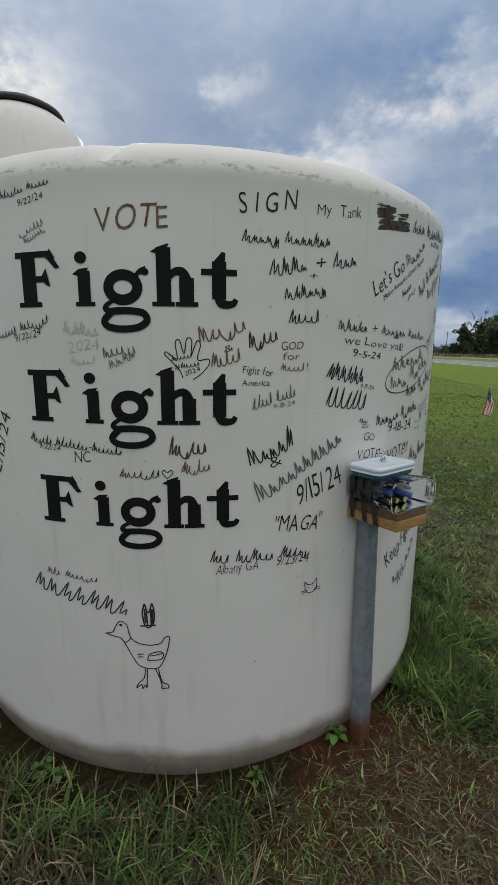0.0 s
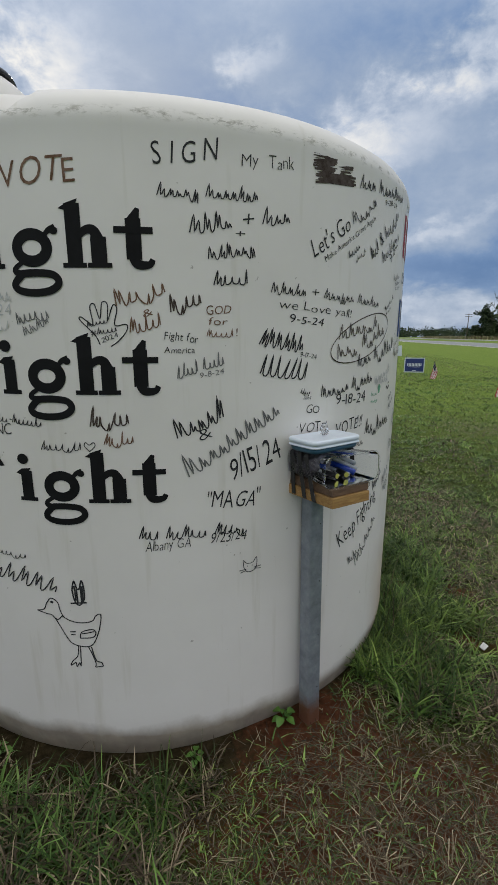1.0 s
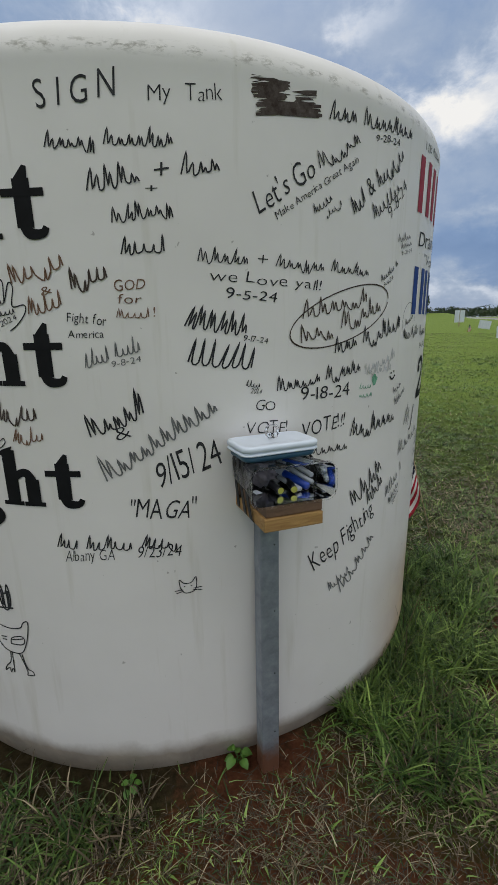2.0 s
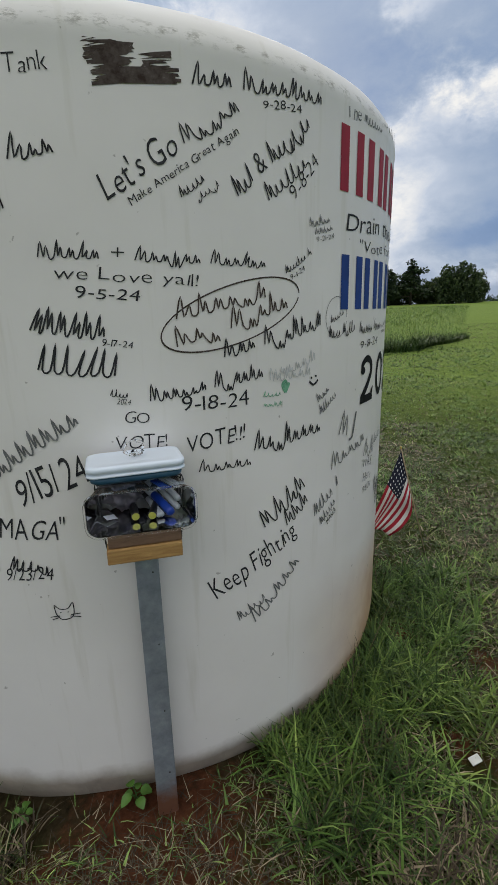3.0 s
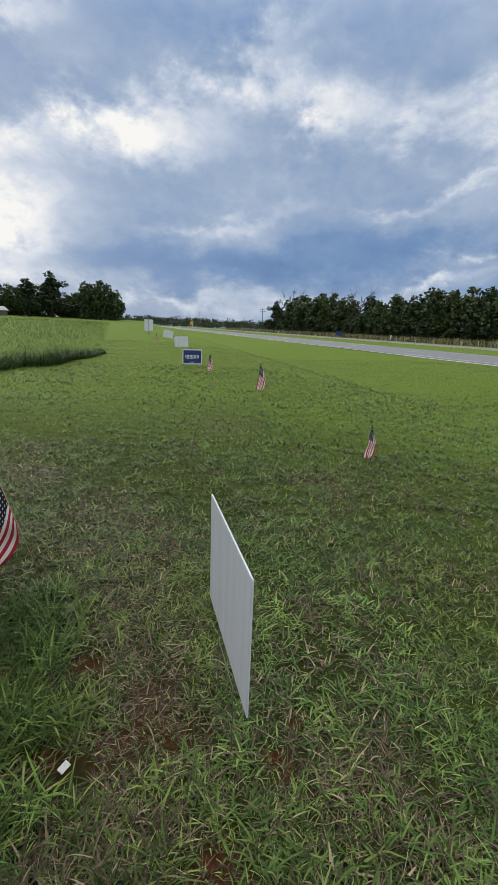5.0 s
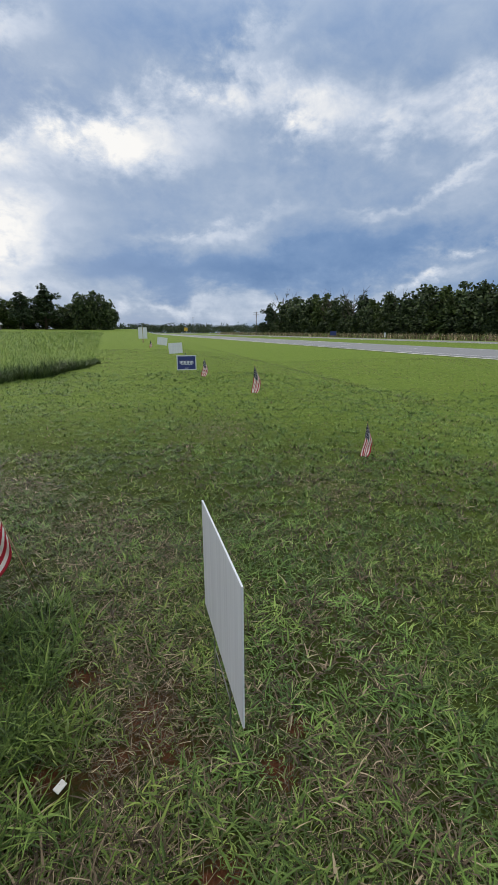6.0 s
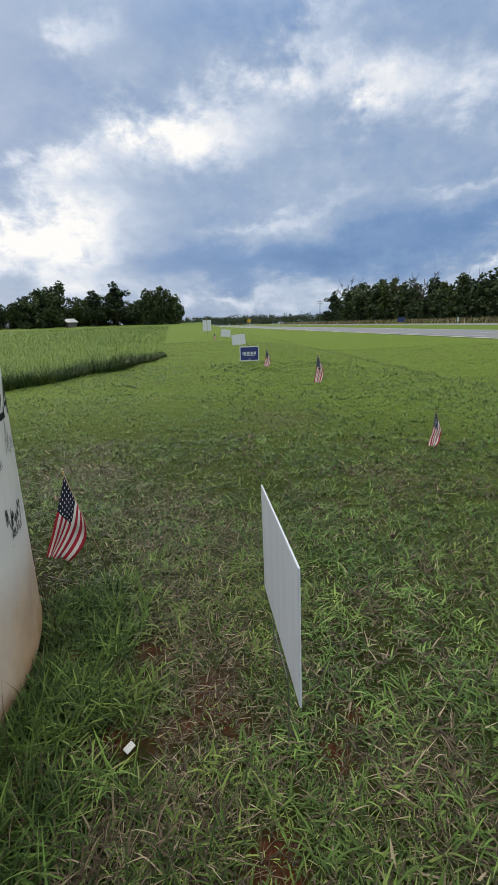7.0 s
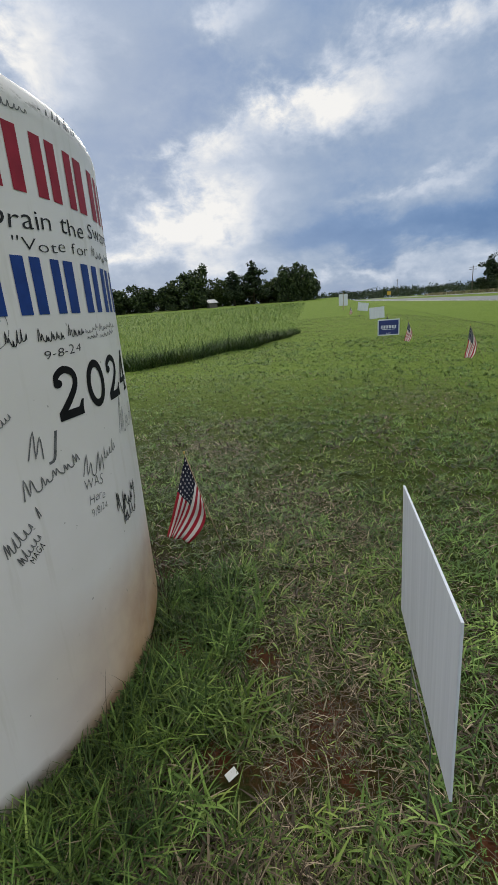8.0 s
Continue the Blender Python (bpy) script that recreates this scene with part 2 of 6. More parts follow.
def ground_material():
    k = Mat("turf_ground", (0.06, 0.08, 0.02), 0.95, 0, 0.05)
    far = k.ramp(k.noise(0.05, 6, 0.6), (0.3, (0.095, 0.15, 0.022)), (0.55, (0.125, 0.18, 0.03)), (0.75, (0.16, 0.18, 0.045)))
    mid = k.ramp(k.noise(0.9, 8, 0.7), (0.25, (0.06, 0.105, 0.016)), (0.5, (0.105, 0.165, 0.026)), (0.78, (0.16, 0.18, 0.05)))
    rough = k.ramp(k.noise(9, 8, 0.8), (0.36, (0.04, 0.062, 0.013)), (0.50, (0.165, 0.24, 0.043)), (0.66, (0.27, 0.33, 0.09)))
    away = k.mix(0.6, k.mix(0.5, far, mid), rough)
    # brown thatch, darkened to hold the shade between the blades in its colour
    shaded_thatch = k.ramp(k.noise(30, 7, 0.8), (0.25, (0.006, 0.006, 0.003)), (0.5, (0.020, 0.021, 0.008)), (0.7, (0.045, 0.043, 0.018)), (0.9, (0.12, 0.09, 0.05)))
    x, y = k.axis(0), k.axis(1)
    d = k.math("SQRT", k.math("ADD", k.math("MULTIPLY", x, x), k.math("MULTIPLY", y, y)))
    turf = k.mix(k.ramp(k.math("DIVIDE", d, 20.0), (0.10, 0.0), (0.40, 1.0)), k.mix(0.22, shaded_thatch, mid), away)
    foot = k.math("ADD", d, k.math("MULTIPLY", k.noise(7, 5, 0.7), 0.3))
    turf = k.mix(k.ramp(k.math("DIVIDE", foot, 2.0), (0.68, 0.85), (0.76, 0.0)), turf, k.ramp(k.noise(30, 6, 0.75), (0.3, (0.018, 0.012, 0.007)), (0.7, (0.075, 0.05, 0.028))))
    clay = k.ramp(k.noise(22, 8, 0.75), (0.25, (0.045, 0.018, 0.010)), (0.55, (0.12, 0.045, 0.022)), (0.8, (0.21, 0.095, 0.05)))
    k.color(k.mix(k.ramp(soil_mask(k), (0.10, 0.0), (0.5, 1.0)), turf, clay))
    k.bump(k.noise(26, 8, 0.75), 1.0, 0.04)
    return k.m


def blade_material(name, dry, tone, pale=1.0):
    k = Mat(name, (0.1, 0.15, 0.03), 0.6, 0, 0.22)
    green = k.ramp(k.island(), *tone)
    # vigour of the turf changes from hand to hand and from yard to yard
    vigour = k.math("ADD", k.math("MULTIPLY", k.math("SUBTRACT", k.noise(4.2, 6, 0.65), 0.5), 2.4), 1.0)
    vigour = k.math("ADD", vigour, k.math("MULTIPLY", k.math("SUBTRACT", k.noise(0.55, 4, 0.6), 0.5), 1.2))
    vigour = k.math("MINIMUM", k.math("MAXIMUM", vigour, 0.35), 1.7)
    green = k.mix(1.0, green, vigour, "MULTIPLY")
    green = k.mix(k.ramp(k.noise(0.8, 5, 0.6), (0.42, 0.0), (0.62, 0.6)), green, k.mix(1.0, green, (1.35, 1.05, 0.75), "MULTIPLY"))
    straw = k.ramp(k.island(), (0.0, (0.030, 0.021, 0.013)), (0.5, (0.085, 0.064, 0.040)), (0.85, (0.17, 0.13, 0.083)), (1.0, (0.40, 0.32, 0.21)))
    straw = k.mix(1.0, straw, (pale, pale, pale), "MULTIPLY")
    pick = k.math("ADD", k.math("MULTIPLY", k.math("FRACT", k.math("MULTIPLY", k.island(), 37.3)), 0.75), k.math("MULTIPLY", k.noise(1.1, 5, 0.6), 1.5))
    k.color(k.mix(k.ramp(k.math("MULTIPLY", k.math("SUBTRACT", pick, dry), 9.0), (0.0, 0.0), (1.0, 1.0)), green, straw))
    return k.m


def leaf_material(name, a, b, c):
    k = Mat(name, a, 0.65, 0, 0.2)
    k.color(k.ramp(k.island(), (0.0, a), (0.6, b), (1.0, c)))
    return k.m


def asphalt():
    k = Mat("asphalt", (0.2, 0.2, 0.21), 0.85)
    c = k.ramp(k.noise(1.2, 6, 0.65), (0.3, (0.16, 0.165, 0.18)), (0.7, (0.23, 0.235, 0.25)))
    k.color(k.mix(0.3, c, k.ramp(k.noise(60, 3), (0.3, 0.1), (0.7, 0.32))))
    k.bump(k.noise(80, 3), 0.4, 0.01)
    return k.m


def wood(name, a, b):
    k = Mat(name, a, 0.65)
    k.color(k.ramp(k.noise(9, 6, 0.6, k.coords(scale=(1, 6, 9)), 1.4), (0.3, a), (0.7, b)))
    k.bump(k.noise(30, 4, 0.6, k.coords(scale=(1, 6, 9))), 0.3, 0.004)
    return k.m


def steel():
    k = Mat("galvanised_steel", (0.35, 0.37, 0.4), 0.5, 0.55)
    c = k.ramp(k.noise(16, 6, 0.7), (0.25, (0.17, 0.19, 0.22)), (0.6, (0.33, 0.36, 0.40)), (0.85, (0.52, 0.54, 0.56)))
    z = k.math("ADD", k.axis(2), k.math("MULTIPLY", k.noise(30, 5), -0.10))
    c = k.mix(k.ramp(z, (0.0, 1.0), (0.06, 0.0)), c, (0.22, 0.10, 0.06))
    k.color(c)
    k.rough(k.ramp(k.noise(22, 4), (0.3, 0.38), (0.7, 0.65)))
    k.bump(k.noise(40, 4), 0.2, 0.003)
    return k.m


def flag_material():
    """Stripes, canton and rows of dots from the cloth's own coordinates."""
    k = Mat("flag_cloth", (0.7, 0.7, 0.7), 0.8)
    u, v = k.axis(0, "UV"), k.axis(1, "UV")
    stripe = k.math("LESS_THAN", k.math("FRACT", k.math("MULTIPLY", v, 6.5)), 0.5)
    c = k.mix(stripe, (0.78, 0.77, 0.75), (0.40, 0.015, 0.035))
    inside = k.math("MULTIPLY", k.math("LESS_THAN", u, 0.4), k.math("LESS_THAN", v, 7 / 13))
    gx = k.math("MULTIPLY", u, 15.0)
    row = k.math("FLOOR", gx)
    gy = k.math("ADD", k.math("MULTIPLY", v, 11.2), k.math("MULTIPLY", k.math("FRACT", k.math("MULTIPLY", row, 0.5)), 1.0))
    fx, fy = k.math("SUBTRACT", k.math("FRACT", gx), 0.5), k.math("SUBTRACT", k.math("FRACT", gy), 0.5)
    star = k.math("LESS_THAN", k.math("ADD", k.math("MULTIPLY", fx, fx), k.math("MULTIPLY", fy, fy)), 0.036)
    canton = k.mix(star, (0.006, 0.009, 0.03), (0.7, 0.7, 0.7))
    k.color(k.mix(inside, c, canton))
    k.bump(k.noise(400, 2), 0.2, 0.001)
    return k.m


def glass(name, tint, rough=0.05):
    k = Mat(name, tint, rough)
    k.b.inputs["Transmission Weight"].default_value = 1.0
    k.b.inputs["IOR"].default_value = 1.15
    return k.m


def ink(name, color, gap):
    """Marker ink, thin and broken in places."""
    k = Mat(name, color, 0.7, 0, 0.15)
    k.color(k.ramp(k.noise(45, 5, 0.7), (0.35, color), (gap, tuple(min(0.6, c * 1.6 + 0.05) for c in color)), (1.0, (0.6, 0.58, 0.52))))
    return k.m


def plain(name, color, rough=0.6, scale=30, vary=0.12, metal=0.0, spec=0.5):
    k = Mat(name, color, rough, metal, spec)
    k.color(k.ramp(k.noise(scale, 5), (0.3, tuple(c * (1 - vary) for c in color)), (0.7, tuple(min(1, c * (1 + vary)) for c in color))))
    return k.m


def fluted_board():
    """Corrugated white plastic: faint upright streaks and scuffs."""
    k = Mat("corrugated_plastic", (0.72, 0.74, 0.78), 0.42)
    c = k.ramp(k.noise(1.0, 4, 0.6, k.coords(scale=(55, 55, 1.2))), (0.3, (0.57, 0.60, 0.67)), (0.7, (0.68, 0.71, 0.78)))
    k.color(k.mix(k.ramp(k.noise(9, 6, 0.7), (0.62, 0.0), (0.8, 0.25)), c, (0.5, 0.5, 0.48)))
    return k.m


M_TANK = tank_material()
M_GROUND = ground_material()
LAWN = ((0.0, (0.040, 0.075, 0.020)), (0.35, (0.105, 0.175, 0.042)), (0.7, (0.185, 0.285, 0.070)), (1.0, (0.28, 0.37, 0.125)))
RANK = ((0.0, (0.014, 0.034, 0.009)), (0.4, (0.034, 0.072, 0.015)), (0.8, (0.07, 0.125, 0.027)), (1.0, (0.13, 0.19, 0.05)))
CRAB = ((0.0, (0.045, 0.092, 0.018)), (0.4, (0.085, 0.16, 0.032)), (0.8, (0.13, 0.225, 0.05)), (1.0, (0.21, 0.30, 0.085)))
MEADOW = ((0.0, (0.045, 0.095, 0.016)), (0.4, (0.10, 0.19, 0.030)), (0.8, (0.16, 0.265, 0.045)), (1.0, (0.24, 0.31, 0.08)))
M_BLADE = blade_material("lawn_blades", 1.24, LAWN)
TURF = ((0.0, (0.022, 0.045, 0.012)), (0.45, (0.055, 0.105, 0.025)), (0.85, (0.10, 0.175, 0.042)), (1.0, (0.21, 0.30, 0.09)))
M_TURF = blade_material("trampled_turf", 1.16, TURF)
M_THATCH = blade_material("dry_thatch", 0.98, RANK)
M_STRAW = blade_material("pale_straw", 0.45, RANK, 1.3)
M_DEAD = blade_material("dead_thatch", 0.72, RANK)
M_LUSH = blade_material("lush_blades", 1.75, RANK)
M_CRAB = blade_material("crabgrass_blades", 1.75, CRAB)
M_FIELD = blade_material("field_blades", 1.6, MEADOW)
M_REED = blade_material("verge_reeds", 0.9, LAWN, 2.0)
M_ROAD = asphalt()
M_LINE = plain("road_paint", (0.62, 0.62, 0.58), 0.7, 8)
M_YELLOW = plain("yellow_paint", (0.55, 0.36, 0.04), 0.6)
M_BARK = plain("bark", (0.075, 0.06, 0.045), 0.9, 3, 0.4)
M_OAK = leaf_material("oak_leaves", (0.022, 0.036, 0.018), (0.05, 0.075, 0.03), (0.10, 0.13, 0.05))
M_PINE = leaf_material("pine_needles", (0.018, 0.032, 0.017), (0.036, 0.058, 0.026), (0.066, 0.09, 0.038))
M_BRIGHT = leaf_material("young_leaves", (0.03, 0.05, 0.014), (0.06, 0.09, 0.025), (0.10, 0.13, 0.04))
M_POST = steel()
M_SIGN = fluted_board()
M_BLUE = plain("sign_blue", (0.02, 0.035, 0.16), 0.45)
M_WIRE = plain("wire", (0.2, 0.2, 0.2), 0.45, 30, 0.1, 0.8)
M_DECK = wood("weathered_board", (0.10, 0.055, 0.032), (0.19, 0.11, 0.065))
M_END = wood("sawn_board", (0.26, 0.13, 0.04), (0.44, 0.26, 0.09))
M_LID = plain("lid_plastic", (0.70, 0.76, 0.84), 0.3, 8, 0.03)
M_TEAL = plain("tub_plastic", (0.03, 0.10, 0.16), 0.3)
M_CLEAR = glass("clear_plastic", (0.93, 0.95, 0.96))
M_FILM = glass("cling_film", (0.97, 0.97, 0.97), 0.15)
M_BLACK = plain("black_plastic", (0.015, 0.015, 0.017), 0.4)
M_STRAP = plain("black_strap", (0.022, 0.02, 0.02), 0.7, 60, 0.3)
M_CLOTH = plain("grey_cloth", (0.13, 0.115, 0.135), 0.9, 40, 0.35)
M_MARKER = plain("marker_barrel", (0.42, 0.44, 0.47), 0.4)
M_COBALT = plain("blue_cap", (0.01, 0.045, 0.32), 0.35)
M_LIME = plain("yellow_tip", (0.42, 0.42, 0.07), 0.5)
M_GOLD = plain("gold_tip", (0.5, 0.35, 0.08), 0.4)
M_STICK = plain("wooden_stick", (0.32, 0.24, 0.14), 0.6)
M_FLAG = flag_material()
M_CONCRETE = plain("pale_card", (0.66, 0.65, 0.62), 0.7)
M_POLE = plain("utility_pole_wood", (0.12, 0.10, 0.08), 0.85, 5, 0.3)
M_SHED = plain("metal_roof", (0.5, 0.5, 0.52), 0.4)
M_SHEDWALL = plain("shed_wall", (0.12, 0.11, 0.10), 0.8)
M_INK = ink("black_ink", (0.014, 0.014, 0.016), 0.8)
M_THIN = ink("faded_ink", (0.09, 0.09, 0.09), 0.62)
M_GREY = ink("rubbed_ink", (0.40, 0.40, 0.385), 0.58)
M_BROWN = ink("brown_ink", (0.11, 0.055, 0.03), 0.60)
M_MUD = ink("dark_brown_ink", (0.035, 0.022, 0.016), 0.64)
M_GREEN = ink("green_ink", (0.10, 0.26, 0.16), 0.56)
M_PAINT = plain("black_paint", (0.009, 0.009, 0.010), 0.7, 20, 0.3, spec=0.15)
M_RED = plain("red_paint", (0.30, 0.018, 0.035), 0.6, 20, 0.15, spec=0.25)
M_NAVY = plain("blue_paint", (0.012, 0.045, 0.21), 0.6, 20, 0.15, spec=0.25)

# ---------------------------------------------------------------- helpers for meshes
def link_mesh(name, bm, mat, smooth=False):
    me = bpy.data.meshes.new(name)
    bm.to_mesh(me)
    bm.free()
    for m in (mat if isinstance(mat, (list, tuple)) else [mat]):
        me.materials.append(m)
    if smooth:
        me.polygons.foreach_set("use_smooth", [True] * len(me.polygons))
    return new(name, me)


def part(name, bm, mat, parent, label="", smooth=False):
    ob = link_mesh(name, bm, mat, smooth)
    ob.parent = parent
    if label:
        ob["label"] = label
    return ob


def thing(name, m, label, category, group="", kind=""):
    ob = new(name)
    ob.empty_display_size = 0.1
    ob.matrix_world = m
    return tagged(ob, label, category, group, kind)


def box(bm, x0, x1, y0, y1, z0, z1, bevel=0.0):
    vs = [bm.verts.new(c) for c in ((x0, y0, z0), (x1, y0, z0), (x1, y1, z0), (x0, y1, z0), (x0, y0, z1), (x1, y0, z1), (x1, y1, z1), (x0, y1, z1))]
    fs = [bm.faces.new([vs[i] for i in f]) for f in ((3, 2, 1, 0), (4, 5, 6, 7), (0, 1, 5, 4), (1, 2, 6, 5), (2, 3, 7, 6), (3, 0, 4, 7))]
    if bevel:
        bmesh.ops.bevel(bm, geom=list({e for f in fs for e in f.edges}), offset=bevel, segments=2, affect="EDGES", profile=0.6)
    return bm


def lathe(bm, profile, steps=96, centre=(0, 0)):
    rings = []
    for r, z in profile:
        rings.append([bm.verts.new((centre[0] + r * sin(2 * pi * k / steps), centre[1] - r * cos(2 * pi * k / steps), z)) for k in range(steps)] if r > 1e-6 else [bm.verts.new((*centre, z))])
    for a, b in zip(rings, rings[1:]):
        for k in range(steps):
            q = (k + 1) % steps
            if len(a) == 1 and len(b) == 1:
                continue
            if len(b) == 1:
                bm.faces.new((a[k], a[q], b[0]))
            elif len(a) == 1:
                bm.faces.new((a[0], b[q], b[k]))
            else:
                bm.faces.new((a[k], a[q], b[q], b[k]))
    return rings


# ---------------------------------------------------------------- the lie of the land
ROAD_AZ = radians(13.0)
ALONG = Vector((sin(ROAD_AZ), cos(ROAD_AZ)))
ACROSS = Vector((cos(ROAD_AZ), -sin(ROAD_AZ)))
ORIGIN = Vector((1.44, -1.98))
NEAR0, NEAR1, FAR0, FAR1 = 20.5, 32.0, 50.0, 60.0     # the two carriageways, metres from the path


def ramp(x, a, b):
    t = min(1.0, max(0.0, (x - a) / (b - a)))
    return t * t * (3 - 2 * t)


def to_plan(x, y):
    d = Vector((x, y)) - ORIGIN
    return d.dot(ALONG), d.dot(ACROSS)


def from_plan(s, o):
    return ORIGIN + ALONG * s + ACROSS * o


def ground_z(x, y):
    s, o = to_plan(x, y)
    z = 0.0215 * max(0.0, min(s, 130) - 10) * (1 - ramp(o, 3, 14))      # the field climbs
    z += 0.004 * max(0.0, min(s, 600) - 30) * ramp(o, 3, 14)
    z -= (0.25 * ramp(o, 3.5, 7.0) + 0.25 * ramp(o, 6.9, 7.5)) * (1 - ramp(o, 8.2, 17.5))            # the ditch beside the road
    z -= 0.045 * ramp(math.hypot(x - 0.57, y + 1.05), 0.12, 0.6) * (1 - ramp(math.hypot(x - 1, y + 0.5), 2.5, 6.0))      # soil heaped round the post
    if abs(x) < 60 and abs(y) < 60:
        z += 0.02 * noise.noise((x * 0.7, y * 0.7, 3)) * ramp(max(abs(x - 1), abs(y + 0.5)), 2.0, 6.0)
    return z


def sheet(bm, s_list, o_list, lift=0.0):
    rows = []
    for s in s_list:
        row = []
        for o in o_list:
            p = from_plan(s, o)
            row.append(bm.verts.new((p.x, p.y, ground_z(p.x, p.y) + lift)))
        rows.append(row)
    for a, b in zip(rows, rows[1:]):
        for k in range(len(a) - 1):
            bm.faces.new((a[k], a[k + 1], b[k + 1], b[k]))


def steps(a, b, first, grow):
    out, x, d = [a], a, first
    while x + d < b:
        x += d
        out.append(x)
        d *= grow
    return out + [b]


forward, back = steps(0, 3500, 0.1, 1.05), [-v for v in steps(0, 3500, 0.12, 1.15)][:0:-1]
right, left = steps(0, 2500, 0.1, 1.04), [-v for v in steps(0, 2500, 0.1, 1.05)][:0:-1]
bm = bmesh.new()
sheet(bm, back + forward, left + right)
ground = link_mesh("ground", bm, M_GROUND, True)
tagged(ground, "mown grass verge and field with bare red soil patches", "ground", kind="structure")

def strip(name, o0, o1, s0, s1, lift, mat, n=2, parent=None):
    bm = bmesh.new()
    sheet(bm, [s0 + (s1 - s0) * k / max(1, n) for k in range(n + 1)] if n < 9 else [-v for v in steps(0, -s0, 6, 1.2)][:0:-1] + steps(0, s1, 6, 1.1), [o0 + (o1 - o0) * k / 3 for k in range(4)], lift)
    ob = link_mesh(name, bm, mat, True)
    if parent:
        ob.parent = parent
    return ob


for near, far, extra in ((NEAR0, NEAR1, "near"), (FAR0, FAR1, "far")):
    road = strip("road", near, far, -300, 1500, 0.05, M_ROAD, 20)
    tagged(road, "grey asphalt highway carriageway between grass verges", "road", kind="structure")
    for o, w, mat in ((near + 1.2, 0.16, M_LINE), (far - 1.2, 0.16, M_LINE if extra == "near" else M_YELLOW)):
        strip("edge_line", o - w / 2, o + w / 2, -300, 1500, 0.056, mat, 20, road)
    strip("gravel_edge", near - 0.5, near, -300, 1500, 0.03, M_LINE, 20, road)
    mid = (near + far) / 2
    for k in range(-3, 26):
        strip("lane_dash", mid - 0.08, mid + 0.08, 12.2 * k, 12.2 * k + 3.05, 0.056, M_LINE, 2, road)

# ---------------------------------------------------------------- the tank
R = 1.13
tank = thing("water_tank", pose(0, 0, 0), "white plastic water tank covered in marker writing, muddy round its foot", "water tank")
NOTCH = radians(-11.6)


def wall_off(th, z):
    """The wall is a little out of true."""
    return 0.003 * noise.noise((3 * sin(th), 3 * cos(th), z * 1.4))


def tank_body():
    bm = bmesh.new()
    profile = [(0, -0.12), (1.02, -0.12), (1.075, -0.10), (1.094, -0.07), (1.105, -0.04), (1.114, -0.01), (1.123, 0.02), (1.129, 0.05), (1.1315, 0.08), (1.13, 0.13)]
    profile += [(1.13, 0.13 + 0.06 * k) for k in range(1, 28)]
    profile += [(1.131, 1.825), (1.1335, 1.84), (1.131, 1.855), (1.122, 1.878), (1.105, 1.90), (1.08, 1.918), (1.045, 1.931), (1.0, 1.94), (0.93, 1.95), (0.8, 1.968), (0.6, 1.995), (0.3, 2.02), (0, 2.03)]
    rings = lathe(bm, profile, 240)
    for ring in rings:
        for v in ring:
            r = math.hypot(v.co.x, v.co.y)
            if r < 0.2:
                continue
            th = math.atan2(v.co.x, -v.co.y)
            # a moulded V groove that runs down over the shoulder
            if v.co.z > 1.84:
                wide = 0.004 + 0.045 * ramp(v.co.z, 1.84, 1.95)
                dip = max(0.0, 1 - abs(th - NOTCH) / wide) * (1 - 0.85 * ramp(v.co.z, 1.905, 1.935))
                v.co.z -= 0.018 * dip
                v.co.x -= 0.03 * dip * v.co.x / r
                v.co.y -= 0.03 * dip * v.co.y / r
            off = wall_off(th, v.co.z)
            v.co.x += off * v.co.x / r
            v.co.y += off * v.co.y / r
    return bm


part("body", tank_body(), M_TANK, tank, smooth=True)
bm = bmesh.new()
lathe(bm, [(0.30, 1.90), (0.29, 2.15), (0.275, 2.26), (0.25, 2.33), (0.2, 2.375), (0.165, 2.40), (0.0, 2.405)], 64, (-0.78, -0.05))
part("manway_neck", bm, M_TANK, tank, "raised white plastic manway neck", True)
bm = bmesh.new()
lathe(bm, [(0.0, 2.407), (0.172, 2.407), (0.178, 2.411), (0.170, 2.428), (0.1, 2.462), (0.0, 2.475)], 64, (-0.78, -0.05))
part("manway_lid", bm, M_BLACK, tank, "black plastic lid", True)

# ---- writing: helpers that lay strokes on the round wall
LIFT = 0.0012


def on_wall(u, z, lift=LIFT):
    a = u / R
    r = R + lift + wall_off(a, z)
    return (r * sin(a), -r * cos(a), z)


def arc_u(deg):
    return R * radians(deg)


def poly(bm, pts, lift=LIFT):
    bm.faces.new([bm.verts.new(on_wall(u, z, lift)) for u, z in pts])


def ribbon(bm, pts, w, lift=LIFT, closed=False, w1=None):
    """A stroke of width w along points (u, z); w1: its width at the end."""
    if not closed and w1 is None:       # long strokes follow the round wall
        full = [pts[0]]
        for a, b in zip(pts, pts[1:]):
            m = max(1, int(math.hypot(b[0] - a[0], b[1] - a[1]) / 0.03))
            full += [(a[0] + (b[0] - a[0]) * q / m, a[1] + (b[1] - a[1]) * q / m) for q in range(1, m + 1)]
        pts = full
    n = len(pts)
    rows = []
    for k in range(n):
        a = pts[(k - 1) % n] if closed or k else pts[0]
        b = pts[(k + 1) % n] if closed or k < n - 1 else pts[-1]
        du, dz = b[0] - a[0], b[1] - a[1]
        ln = math.hypot(du, dz) or 1.0
        hw = 0.5 * (w if w1 is None else w + (w1 - w) * k / (n - 1))
        nu, nz = -dz / ln * hw, du / ln * hw
        u, z = pts[k]
        rows.append((bm.verts.new(on_wall(u + nu, z + nz, lift)), bm.verts.new(on_wall(u - nu, z - nz, lift))))
    for k in range(n if closed else n - 1):
        a, b = rows[k], rows[(k + 1) % n]
        bm.faces.new((a[0], a[1], b[1], b[0]))


